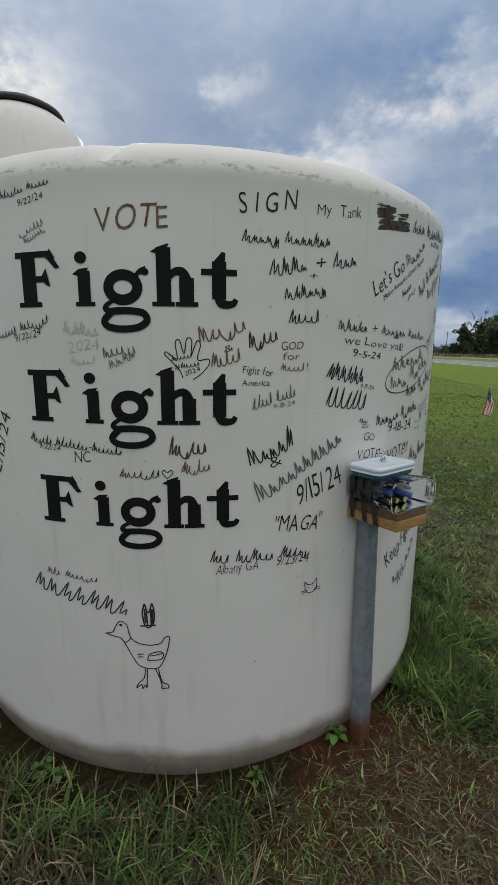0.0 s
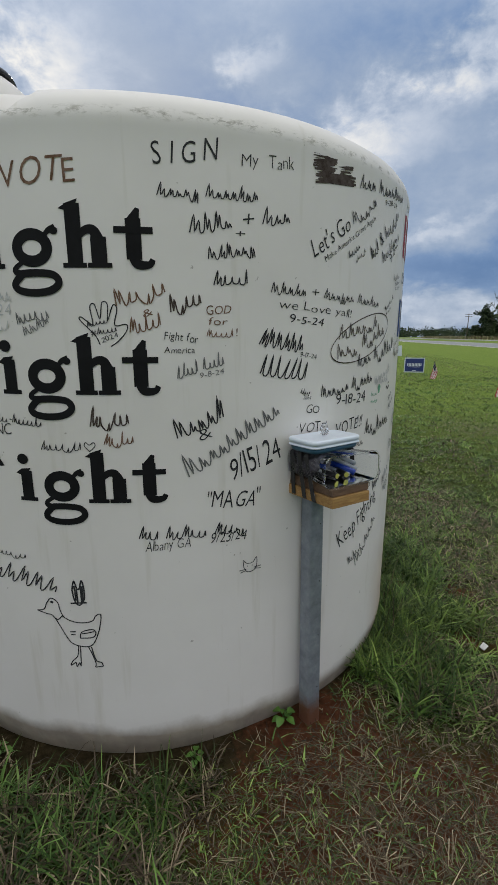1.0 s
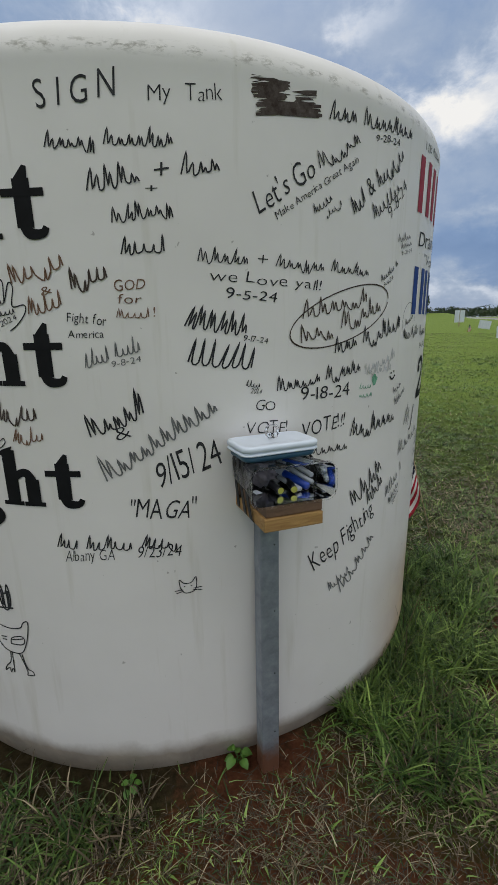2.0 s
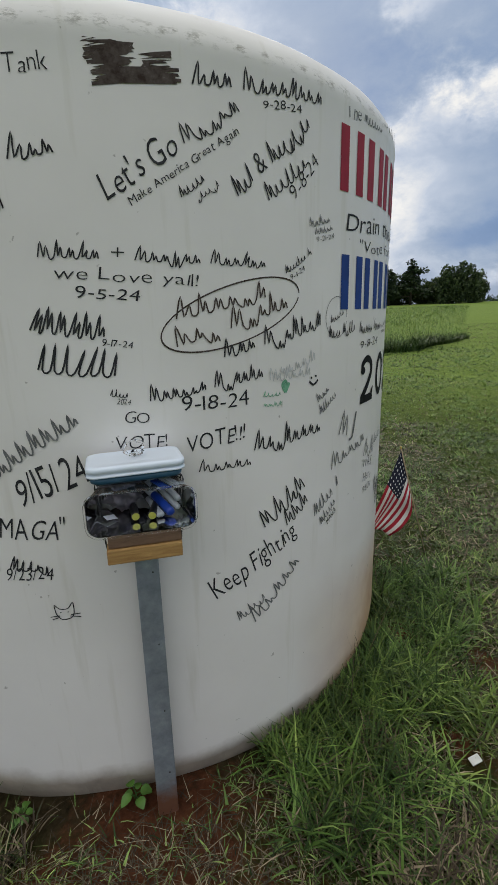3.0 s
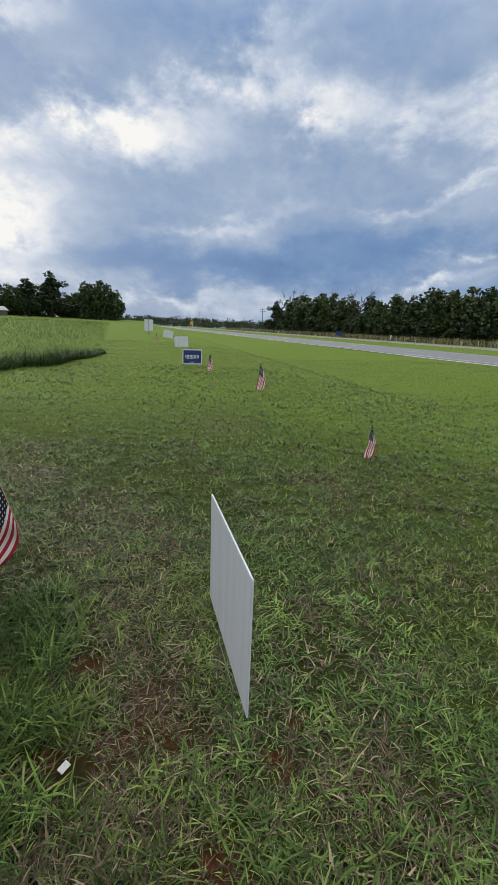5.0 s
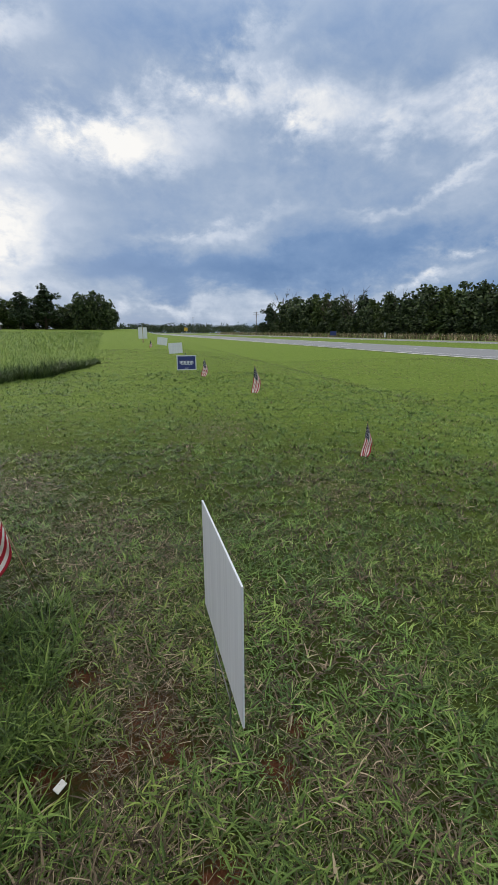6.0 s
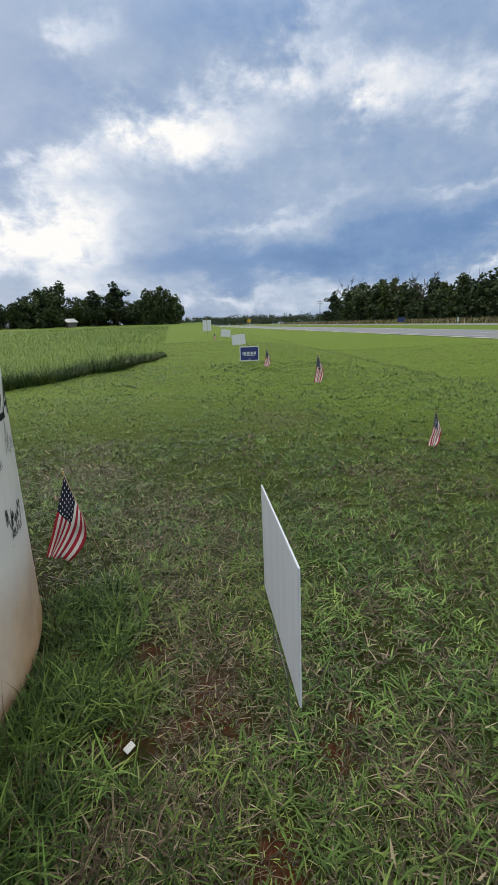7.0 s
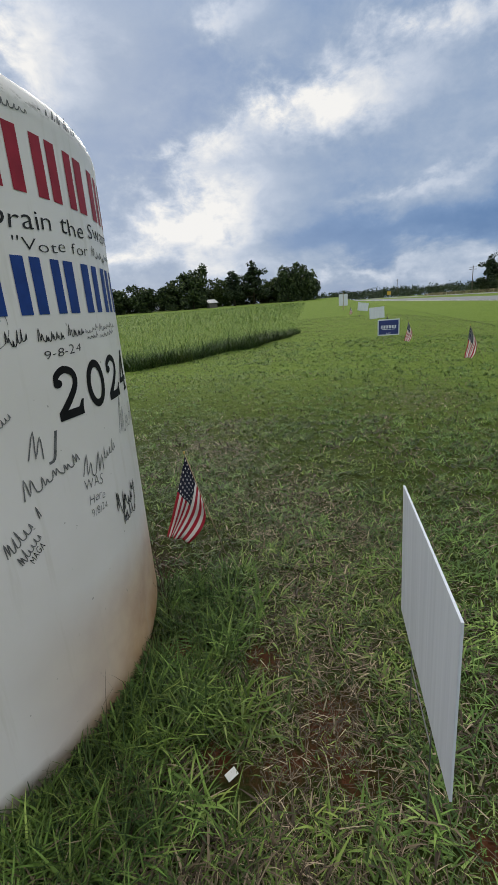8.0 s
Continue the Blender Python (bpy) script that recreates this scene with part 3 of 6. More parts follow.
def curve(*ctrl, n=6):
    """A smooth run of points through the given ones."""
    out = []
    for k in range(len(ctrl) - 1):
        p0, p1, p2, p3 = ctrl[max(0, k - 1)], ctrl[k], ctrl[k + 1], ctrl[min(len(ctrl) - 1, k + 2)]
        for q in range(n):
            t = q / n
            out.append(tuple(0.5 * (2 * p1[i] + (p2[i] - p0[i]) * t + (2 * p0[i] - 5 * p1[i] + 4 * p2[i] - p3[i]) * t * t + (3 * p1[i] - p0[i] - 3 * p2[i] + p3[i]) * t ** 3) for i in (0, 1)))
    return out + [ctrl[-1]]


def ring_pts(cx, cy, rx, ry, n=28, a0=0.0, a1=2 * pi):
    return [(cx + rx * cos(a0 + (a1 - a0) * k / n), cy + ry * sin(a0 + (a1 - a0) * k / n)) for k in range(n + (a1 - a0 < 6.28))]


GLYPHS = {}


def glyph(ch, fat=0.0):
    """The outline of one character of the built-in font, in cap heights."""
    if (ch, fat) not in GLYPHS:
        cu = bpy.data.curves.new("glyph", "FONT")
        cu.body, cu.resolution_u, cu.offset = ch, 3, fat
        ob = bpy.data.objects.new("glyph", cu)
        me = ob.to_mesh()
        vs = [(v.co.x / 0.73, v.co.y / 0.73) for v in me.vertices]
        fs = [tuple(f.vertices) for f in me.polygons]
        ob.to_mesh_clear()
        bpy.data.objects.remove(ob)
        bpy.data.curves.remove(cu)
        x0 = min((v[0] for v in vs), default=0)
        GLYPHS[ch, fat] = ([(x - x0, y) for x, y in vs], fs, max((v[0] for v in vs), default=0.3) - x0)
    return GLYPHS[ch, fat]


INKS = {"k": (M_INK, "black handwritten marker"), "t": (M_THIN, "thin grey handwritten marker"), "g": (M_GREY, "rubbed-out pale grey marker"), "n": (M_BROWN, "brown handwritten marker"), "m": (M_MUD, "dark brown handwritten marker"), "e": (M_GREEN, "faint green marker")}
pen = random.Random(7)


def ins(text, a0, z0, a1, z1, h, tone):
    """One handwritten line from (a0, z0) to (a1, z1); X and x stand for a plain stroke up and down, as high as a capital or a small letter."""
    u0, u1 = arc_u(a0), arc_u(a1)
    ln = math.hypot(u1 - u0, z1 - z0)
    fat = -0.003 if h < 0.026 else -0.012 if h < 0.036 else -0.006
    cu, cz = (u1 - u0) / ln, (z1 - z0) / ln
    lays, x = [], 0.0
    for ch in text:
        if ch == " ":
            x += 0.4
            continue
        wide = {"X": 0.62, "x": 0.42}.get(ch) or glyph(ch, fat)[2]
        lays.append((ch, x, wide))
        x += wide + 0.13
    sx = ln / max(0.2, x - 0.13)
    bm = bmesh.new()
    jot = 0

    def place(px, py, jx=0.0):
        wob = 0.025 * h * noise.noise((px * 9 / h * 0.1 + z0 * 31, py * 9 / h * 0.1, a0))
        return (u0 + cu * px - cz * (py + wob), z0 + cz * px + cu * (py + wob))

    line = max(0.0018, min(0.0042, 0.0013 + 0.05 * h))
    strokes = []
    for nth, (ch, gx, wide) in enumerate(lays):
        tilt, base, grow = pen.uniform(-0.12, 0.16), pen.uniform(-0.07, 0.07) * h, pen.uniform(0.9, 1.1)
        jot += 1
        lift = LIFT + 0.00012 * (jot % 5)
        if ch in "Xx":
            tall = h * grow * (1.0 if ch == "X" or pen.random() < 0.2 else pen.uniform(0.42, 0.64))
            if ch == "x" and pen.random() < 0.12:      # a tail below the line
                base -= 0.35 * h
            if not strokes or nth == 0 or lays[nth - 1][0] not in "Xx" or gx - lays[nth - 1][1] - lays[nth - 1][2] > 0.3:
                strokes.append([])
            x0, w, lean = gx * sx, wide * sx, (0.22 + tilt) * tall
            run = strokes[-1]
            run += [(x0, base + 0.04 * h), (x0 + 0.14 * w + lean, base + tall), (x0 + 0.42 * w, base + 0.05 * tall)]
            if w > 5 * line:
                run += [(x0 + 0.55 * w + lean * 0.8, base + tall * pen.uniform(0.45, 0.85)), (x0 + 0.86 * w, base + pen.uniform(-0.06, 0.10) * tall)]
            continue
        vs, fs, _ = glyph(ch, fat)
        made = []
        for vx, vy in vs:
            px = (gx + vx) * sx + (0.10 + tilt) * vy * h
            made.append(bm.verts.new(on_wall(*place(px, base + vy * h * grow), lift)))
        for f in fs:
            try:
                bm.faces.new([made[i] for i in f])
            except ValueError:
                pass
    # each name is one wavering stroke
    for run in strokes:
        ribbon(bm, [place(*p) for p in curve(*run, n=3 if h > 0.03 else 2)], line, LIFT + 0.0008)
    mat, label = INKS[tone]
    tagged(part("inscription", bm, mat, tank, label + (" line" if "x" in text.lower() else " words" if not text[0].isdigit() else " date")), kind="stuff")


# ---- painted words: slab-serif letters in cap heights, on boxes of given width
def serif_word(word, z, cap, spans, mat, label):
    for ch, (a0, a1) in zip(word, spans):
        bm = bmesh.new()
        u0, wide = arc_u(a0), arc_u(a1) - arc_u(a0)
        count = [0]

        def lift():
            count[0] += 1
            return LIFT + 0.0002 * count[0]

        def pt(x, y):
            return (u0 + x * wide, z + y * cap)

        def quad(*ps):
            poly(bm, [pt(*p) for p in ps], lift())

        def bar(x0, x1, y0, y1):
            n = 3
            lf = lift()
            for k in range(n):
                xa, xb = x0 + (x1 - x0) * k / n, x0 + (x1 - x0) * (k + 1) / n
                poly(bm, [pt(xa, y0), pt(xb, y0), pt(xb, y1), pt(xa, y1)], lf)

        def run(pts, w, w1=None, closed=False):
            ribbon(bm, [pt(*p) for p in pts], w * cap, lift(), closed, None if w1 is None else w1 * cap)

        if ch == "F":
            bar(0.13, 0.46, 0.03, 0.98)
            bar(0.02, 0.56, 0.0, 0.09)
            bar(0.0, 0.80, 0.89, 1.0)
            quad((0.70, 0.895), (0.86, 0.895), (1.0, 0.70), (0.90, 0.68))
            quad((0.78, 1.0), (0.80, 1.04), (0.92, 0.86), (0.70, 0.86))
            bar(0.36, 0.70, 0.45, 0.56)
            quad((0.58, 0.52), (0.70, 0.70), (0.78, 0.36), (0.68, 0.40))
        elif ch == "i":
            bar(0.24, 0.82, 0.03, 0.62)
            bar(0.10, 1.0, 0.0, 0.08)
            quad((0.0, 0.57), (0.5, 0.50), (0.78, 0.68), (0.3, 0.66))
            poly(bm, [pt(*p) for p in ring_pts(0.42, 0.86, 0.28, 0.105, 20)], lift())
        elif ch == "g":
            run(ring_pts(0.46, 0.33, 0.29, 0.22, 30), 0.19, closed=True)
            run(curve((0.70, 0.50), (0.80, 0.60), (0.93, 0.64)), 0.06, 0.13)
            poly(bm, [pt(*p) for p in ring_pts(0.90, 0.60, 0.08, 0.065, 14)], lift())
            run(curve((0.30, 0.12), (0.12, 0.02), (0.10, -0.06), (0.28, -0.10)), 0.07, 0.12)
            run(curve((0.22, -0.09), (0.55, -0.08), (0.84, -0.12), (0.92, -0.25), (0.76, -0.37), (0.45, -0.41), (0.15, -0.37), (0.06, -0.26), (0.22, -0.10)), 0.13)
        elif ch == "h":
            bar(0.12, 0.43, 0.03, 1.02)
            bar(0.02, 0.50, 0.0, 0.08)
            quad((0.0, 0.94), (0.3, 0.88), (0.40, 1.09), (0.18, 1.03))
            run(curve((0.34, 0.48), (0.50, 0.60), (0.66, 0.60), (0.75, 0.46)), 0.10, 0.20)
            bar(0.60, 0.91, 0.03, 0.50)
            bar(0.52, 1.0, 0.0, 0.08)
        elif ch == "t":
            bar(0.30, 0.70, 0.14, 0.80)
            quad((0.32, 0.78), (0.66, 0.78), (0.68, 0.95), (0.58, 0.97))
            bar(0.0, 1.0, 0.56, 0.67)
            run(curve((0.49, 0.20), (0.56, 0.08), (0.72, 0.05), (0.90, 0.07), (0.98, 0.15)), 0.20, 0.09)
        elif ch == "2":
            run(curve((0.14, 0.66), (0.16, 0.84), (0.42, 0.94), (0.70, 0.84), (0.74, 0.64), (0.52, 0.40), (0.14, 0.12)), 0.13, 0.16)
            poly(bm, [pt(*p) for p in ring_pts(0.18, 0.70, 0.13, 0.08, 14)], lift())
            bar(0.06, 0.90, 0.0, 0.17)
            quad((0.72, 0.16), (0.90, 0.16), (0.95, 0.30), (0.86, 0.30))
        elif ch == "0":
            run(ring_pts(0.5, 0.5, 0.34, 0.42, 32), 0.16, closed=True)
        elif ch == "4":
            bar(0.55, 0.78, 0.0, 1.0)
            bar(0.03, 0.97, 0.24, 0.36)
            run([(0.10, 0.32), (0.64, 0.96)], 0.11)
            bar(0.42, 0.92, 0.0, 0.07)
        elif ch == "|":      # one upright painted stroke
            bar(0.0, 1.0, 0.0, 1.0)
        part("painted_letter", bm, mat, tank, label)


FIGHT = ((-26.9, -19.5), (-17.6, -14.4), (-13.6, -6.6), (-6.5, -0.1), (0.3, 5.2))
serif_word("Fight", 1.501, 0.147, FIGHT, M_PAINT, "black painted serif letter")
serif_word("Fight", 1.177, 0.150, [(a * 0.985 + 0.05, b * 0.985 + 0.05) for a, b in FIGHT], M_PAINT, "black painted serif letter")
serif_word("Fight", 0.866, 0.146, [(a * 0.97 + 0.5, b * 0.97 + 0.5) for a, b in FIGHT], M_PAINT, "black painted serif letter")
serif_word("2024", 1.037, 0.152, ((67.6, 74.4), (75.2, 82.2), (83.0, 90.0), (90.6, 97.8)), M_PAINT, "black painted number")
for z, cap, mat, tint, pairs in ((1.632, 0.152, M_RED, "red", ((60.0, 66.2), (67.8, 74.6), (75.6, 82.4), (83.4, 92.6), (94.0, 101.0))), (1.333, 0.145, M_NAVY, "blue", ((60.8, 67.0), (68.0, 74.0), (75.0, 82.6), (84.0, 91.0), (92.2, 99.0)))):
    for a, b in pairs:
        w = b - a
        serif_word("||", z, cap, ((a, a + 0.33 * w), (b - 0.33 * w, b)), mat, tint + " painted bar")

# ---- handwritten lines
ins('Xxxxxxx Xxxxxx', -28.7, 1.792, -20.1, 1.814, 0.020, 'k')
ins('9/22/24', -25.7, 1.766, -21.4, 1.779, 0.019, 'k')
ins('xxxxxxx', -25.7, 1.686, -21.4, 1.719, 0.018, 't')
ins('Xxxxxxxx', -24.9, 1.670, -21.3, 1.702, 0.016, 't')
ins('VOTE', -13.9, 1.690, -4.0, 1.701, 0.061, 'n')
ins('S I G N', 5.6, 1.742, 13.7, 1.764, 0.050, 'k')
ins('My', 17.0, 1.760, 19.4, 1.763, 0.029, 'k')
ins('Tank', 20.9, 1.764, 24.9, 1.769, 0.031, 'k')
ins('Xxxxx Xxxxxxx', 5.9, 1.673, 19.4, 1.679, 0.032, 'k')
ins('Xxxx + Xxx', 9.9, 1.592, 24.5, 1.637, 0.043, 'k')
ins('+', 16.1, 1.589, 17.4, 1.590, 0.019, 'k')
ins('Xxxxxx', 12.3, 1.530, 19.0, 1.549, 0.034, 'k')
ins('Xxxxx', 13.0, 1.465, 18.2, 1.472, 0.041, 'k')
ins('xxxxxx Xxxxxxxx', -31.5, 1.416, -21.8, 1.461, 0.025, 'k')
ins('9/22/24', -28.3, 1.404, -23.4, 1.424, 0.021, 'k')
ins('Xxxxx', -19.6, 1.430, -14.1, 1.423, 0.035, 'g')
ins('2024', -18.9, 1.376, -14.3, 1.388, 0.030, 'g')
ins('Xxxxx', -18.7, 1.345, -14.8, 1.349, 0.022, 'g')
ins('Xxxxxx', -13.5, 1.362, -8.8, 1.389, 0.033, 't')
ins('XXXX', -12.6, 1.331, -9.0, 1.367, 0.024, 't')
ins('Xxxxxx', -3.9, 1.356, -0.9, 1.368, 0.018, 'k')
ins('#Xxxxx', -3.5, 1.331, 0.1, 1.347, 0.018, 'k')
ins('2024', -2.1, 1.313, 0.1, 1.331, 0.014, 'k')
ins('Xxxxxx', 0.1, 1.408, 6.9, 1.447, 0.046, 'n')
ins('&', 3.5, 1.380, 4.8, 1.388, 0.021, 'n')
ins('Xxxxx', 1.7, 1.338, 6.1, 1.360, 0.038, 'n')
ins('Xxxxx', 7.1, 1.395, 11.6, 1.418, 0.053, 'm')
ins('GOD', 11.9, 1.389, 15.3, 1.393, 0.024, 'n')
ins('for', 12.1, 1.361, 14.8, 1.362, 0.020, 'n')
ins('Xxxxx!', 11.9, 1.332, 16.3, 1.331, 0.023, 'n')
ins('Fight for', 6.1, 1.325, 10.6, 1.314, 0.022, 'k')
ins('America', 6.0, 1.287, 10.2, 1.287, 0.018, 'k')
ins('Xxxxx Xxxxx', 7.7, 1.219, 14.5, 1.259, 0.036, 't')
ins('9-8-24', 10.8, 1.220, 14.3, 1.230, 0.016, 't')
ins('Xxxxxx Xxxxxxxx-Xxxxxxx', -26.9, 1.115, -11.5, 1.087, 0.028, 'k')
ins('9/22/24', -25.4, 1.095, -21.7, 1.088, 0.020, 'k')
ins('NC', -19.2, 1.058, -16.6, 1.063, 0.034, 'k')
ins('Xxxxxxx', -12.1, 1.021, -5.9, 1.024, 0.027, 'k')
ins('Xxxxxx', -4.6, 1.086, 1.1, 1.099, 0.056, 'm')
ins('Xxxxxx', -2.9, 1.036, 1.5, 1.041, 0.033, 'n')
ins('Xxxxx', 7.5, 1.047, 14.3, 1.105, 0.064, 'k')
ins('&', 10.6, 1.040, 12.5, 1.051, 0.032, 'k')
ins('Xxxxxxxxxx', 8.9, 0.936, 23.3, 1.106, 0.074, 't')
ins('9/15/24', 15.3, 0.910, 23.7, 0.973, 0.075, 'k')
ins('"MAGA"', 11.2, 0.836, 19.8, 0.823, 0.057, 'k')
ins('Xxx XxXxxx Xxxxx', 1.2, 0.751, 17.5, 0.745, 0.042, 'k')
ins('Albany GA', 2.0, 0.709, 8.8, 0.716, 0.035, 'k')
ins('9/23/24', 11.7, 0.721, 17.5, 0.718, 0.036, 'k')
ins('Xxx Xxxxxxx', -25.7, 0.688, -16.4, 0.680, 0.024, 'k')
ins('XXXXXXX', -28.5, 0.639, -12.1, 0.570, 0.055, 'k')
ins('2/15/24', -34.6, 0.994, -30.7, 1.183, 0.045, 'k')
ins('Xxx Xxxxxxxx', 38.5, 1.772, 55.8, 1.801, 0.043, 'k')
ins('9-28-24', 46.7, 1.758, 52.4, 1.770, 0.017, 'k')
ins("Let's Go", 29.0, 1.555, 36.6, 1.652, 0.047, 'k')
ins('Xxxxx', 37.3, 1.667, 43.7, 1.745, 0.034, 'k')
ins('Make America Great Again', 31.3, 1.548, 43.6, 1.700, 0.017, 'k')
ins('Xxxxx', 36.6, 1.568, 39.5, 1.605, 0.025, 'k')
ins('xxxxxx', 38.4, 1.563, 41.1, 1.597, 0.014, 'k')
ins('Xxx & Xxxxxxxx', 43.2, 1.581, 54.0, 1.747, 0.042, 'k')
ins('Xxxxxxx', 47.4, 1.577, 53.4, 1.663, 0.037, 'k')
ins('9-8-24', 51.3, 1.586, 55.6, 1.675, 0.034, 'k')
ins('Xxxxx + Xxxxxx Xxxxxx', 21.5, 1.451, 46.7, 1.433, 0.031, 'k')
ins('we Love yall!', 22.7, 1.412, 37.8, 1.392, 0.026, 'k')
ins('9-5-24', 24.6, 1.374, 31.2, 1.361, 0.024, 'k')
ins('XXXXXX', 19.6, 1.310, 27.2, 1.290, 0.050, 'k')
ins('XXXXXXX', 19.8, 1.228, 28.3, 1.203, 0.057, 'k')
ins('9-17-24', 26.7, 1.273, 30.0, 1.265, 0.015, 'k')
ins('Xxxxxx', 35.1, 1.322, 46.7, 1.370, 0.045, 'm')
ins('Xxx Xxxxx', 35.0, 1.261, 50.1, 1.344, 0.046, 'm')
ins('Xxx Xxxxxxx', 40.7, 1.231, 56.3, 1.288, 0.047, 'k')
ins('Xxxxxx Xxxxxx', 31.4, 1.141, 46.0, 1.177, 0.038, 'k')
ins('9-18-24', 35.0, 1.111, 43.8, 1.111, 0.038, 'k')
ins('Xxxxx', 27.0, 1.162, 29.0, 1.157, 0.015, 'k')
ins('2024', 27.6, 1.143, 29.1, 1.140, 0.013, 'k')
ins('GO', 28.2, 1.096, 31.1, 1.094, 0.028, 'k')
ins('VOTE!', 26.8, 1.036, 32.9, 1.032, 0.035, 'k')
ins('VOTE!!!', 35.2, 1.010, 43.0, 1.025, 0.041, 'k')
ins('Xxxxxxxx', 44.4, 0.988, 56.4, 0.998, 0.053, 'k')
ins('Xxxxx', 36.6, 0.956, 43.9, 0.954, 0.033, 'k')
ins('Xxxxx', 47.6, 1.159, 54.2, 1.167, 0.034, 'g')
ins('xxxxx', 46.0, 1.125, 48.9, 1.122, 0.016, 'e')
ins('xxxx', 46.0, 1.099, 49.0, 1.096, 0.014, 'e')
ins('XXXX', 45.9, 0.756, 53.4, 0.844, 0.061, 'k')
ins('XXX', 49.8, 0.740, 53.8, 0.797, 0.050, 'k')
ins('Keep Fighting', 38.0, 0.580, 51.5, 0.703, 0.064, 'k')
ins('Xxxxxx', 41.3, 0.490, 45.7, 0.541, 0.035, 't')
ins('Xxxxx', 43.9, 0.466, 52.1, 0.612, 0.061, 't')
ins('The Xxxxxxx at XXX Xxxx', 61.2, 1.801, 86.3, 1.852, 0.036, 't')
ins('Xxxxx', 53.9, 1.532, 57.9, 1.552, 0.021, 't')
ins('Xxxxx', 54.9, 1.516, 58.5, 1.534, 0.016, 't')
ins('9-21-24', 55.3, 1.499, 58.9, 1.515, 0.013, 't')
ins('Xxxxxxx X', 49.9, 1.421, 54.3, 1.470, 0.020, 'k')
ins('9-4-24', 50.7, 1.405, 53.1, 1.431, 0.014, 'k')
ins('Xxxxx', 58.6, 1.297, 61.9, 1.324, 0.020, 'k')
ins('Xxxx Xxxxx', 58.2, 1.259, 65.2, 1.273, 0.031, 'k')
ins('Xxx', 56.0, 1.082, 58.4, 1.113, 0.029, 't')
ins('Xxxxxxx', 56.5, 1.047, 60.3, 1.091, 0.028, 't')
ins('XxxxxX', 47.1, 1.165, 55.3, 1.202, 0.033, 'g')
ins('Xxxxx Xxxx', 66.8, 1.261, 77.4, 1.271, 0.034, 'k')
ins('9-8-24', 67.4, 1.215, 75.7, 1.222, 0.026, 'k')
ins('xxxx', 77.8, 1.273, 82.8, 1.282, 0.016, 'k')
ins('xxxx', 78.3, 1.252, 82.3, 1.259, 0.017, 'k')
ins('xxxxx', 83.3, 1.271, 92.7, 1.289, 0.025, 'k')
ins('xxxxx', 83.3, 1.249, 91.6, 1.263, 0.025, 'k')
ins('XJ', 61.1, 0.959, 65.9, 0.949, 0.075, 't')
ins('Xxxxx', 59.4, 0.860, 70.2, 0.931, 0.052, 't')
ins('XX', 70.5, 0.845, 76.6, 0.825, 0.073, 't')
ins('xxxxx', 77.0, 0.867, 81.9, 0.875, 0.038, 't')
ins('WAS', 70.2, 0.806, 75.3, 0.793, 0.035, 't')
ins('Here', 70.9, 0.752, 75.2, 0.743, 0.033, 't')
ins('9/8/24', 71.0, 0.706, 75.4, 0.705, 0.026, 't')
ins('Xxxxxxx', 78.8, 0.650, 88.7, 0.679, 0.075, 'k')
ins('Xxxxxx', 80.7, 0.582, 88.6, 0.616, 0.071, 'k')
ins('Xxxxx x', 55.3, 0.737, 61.7, 0.806, 0.040, 't')
ins('Xxxxxx', 57.0, 0.699, 60.7, 0.754, 0.033, 't')
ins('MAGA', 58.6, 0.686, 60.8, 0.720, 0.022, 'k')
ins('xxxx', 85.1, 0.903, 102.0, 0.903, 0.131, 't')
ins("Drain the Swamp", 61.8, 1.538, 101.0, 1.575, 0.050, "k")
ins('"Vote for Xxxxxxx"', 65.7, 1.490, 100.0, 1.520, 0.034, "k")


# ---- drawings
def drawing(label, tone, *strokes, w=0.0035):
    bm = bmesh.new()
    for n, s in enumerate(strokes):
        ribbon(bm, [(arc_u(a), z) for a, z in s], w, LIFT + 0.0001 * (n % 6))
    part("drawing", bm, INKS[tone][0], tank, label)


drawing("black marker drawing of a duck", "k",
        curve((-15.8, 0.505), (-14.6, 0.512), (-14.0, 0.535), (-13.2, 0.552), (-12.2, 0.54), (-11.9, 0.515), (-11.4, 0.492), (-10.2, 0.478), (-8.4, 0.474), (-6.8, 0.482), (-6.2, 0.50), (-5.4, 0.505), (-5.6, 0.47), (-6.2, 0.43), (-7.2, 0.396), (-8.8, 0.39), (-10.4, 0.40), (-11.3, 0.425), (-12.2, 0.46), (-13.2, 0.492), (-14.2, 0.497), (-15.8, 0.505)),
        curve((-13.4, 0.538), (-13.1, 0.542), (-13.0, 0.536), (-13.4, 0.538)),
        curve((-13.2, 0.49), (-12.4, 0.48), (-11.6, 0.495)),
        curve((-9.0, 0.42), (-8.6, 0.442), (-6.9, 0.452), (-6.4, 0.44), (-7.0, 0.424), (-9.0, 0.42)),
        curve((-8.6, 0.436), (-7.6, 0.44), (-6.6, 0.446)), curve((-10.6, 0.44), (-9.6, 0.442)), curve((-10.5, 0.43), (-9.7, 0.431)),
        curve((-9.4, 0.39), (-9.7, 0.355), (-10.6, 0.335), (-11.0, 0.318), (-10.1, 0.330), (-10.0, 0.315), (-9.5, 0.330), (-9.3, 0.318), (-9.2, 0.35), (-9.1, 0.39)),
        curve((-7.8, 0.39), (-7.2, 0.36), (-6.8, 0.33), (-6.9, 0.318), (-6.2, 0.32), (-5.7, 0.322), (-5.9, 0.335), (-6.6, 0.34), (-7.0, 0.36), (-7.3, 0.39)))
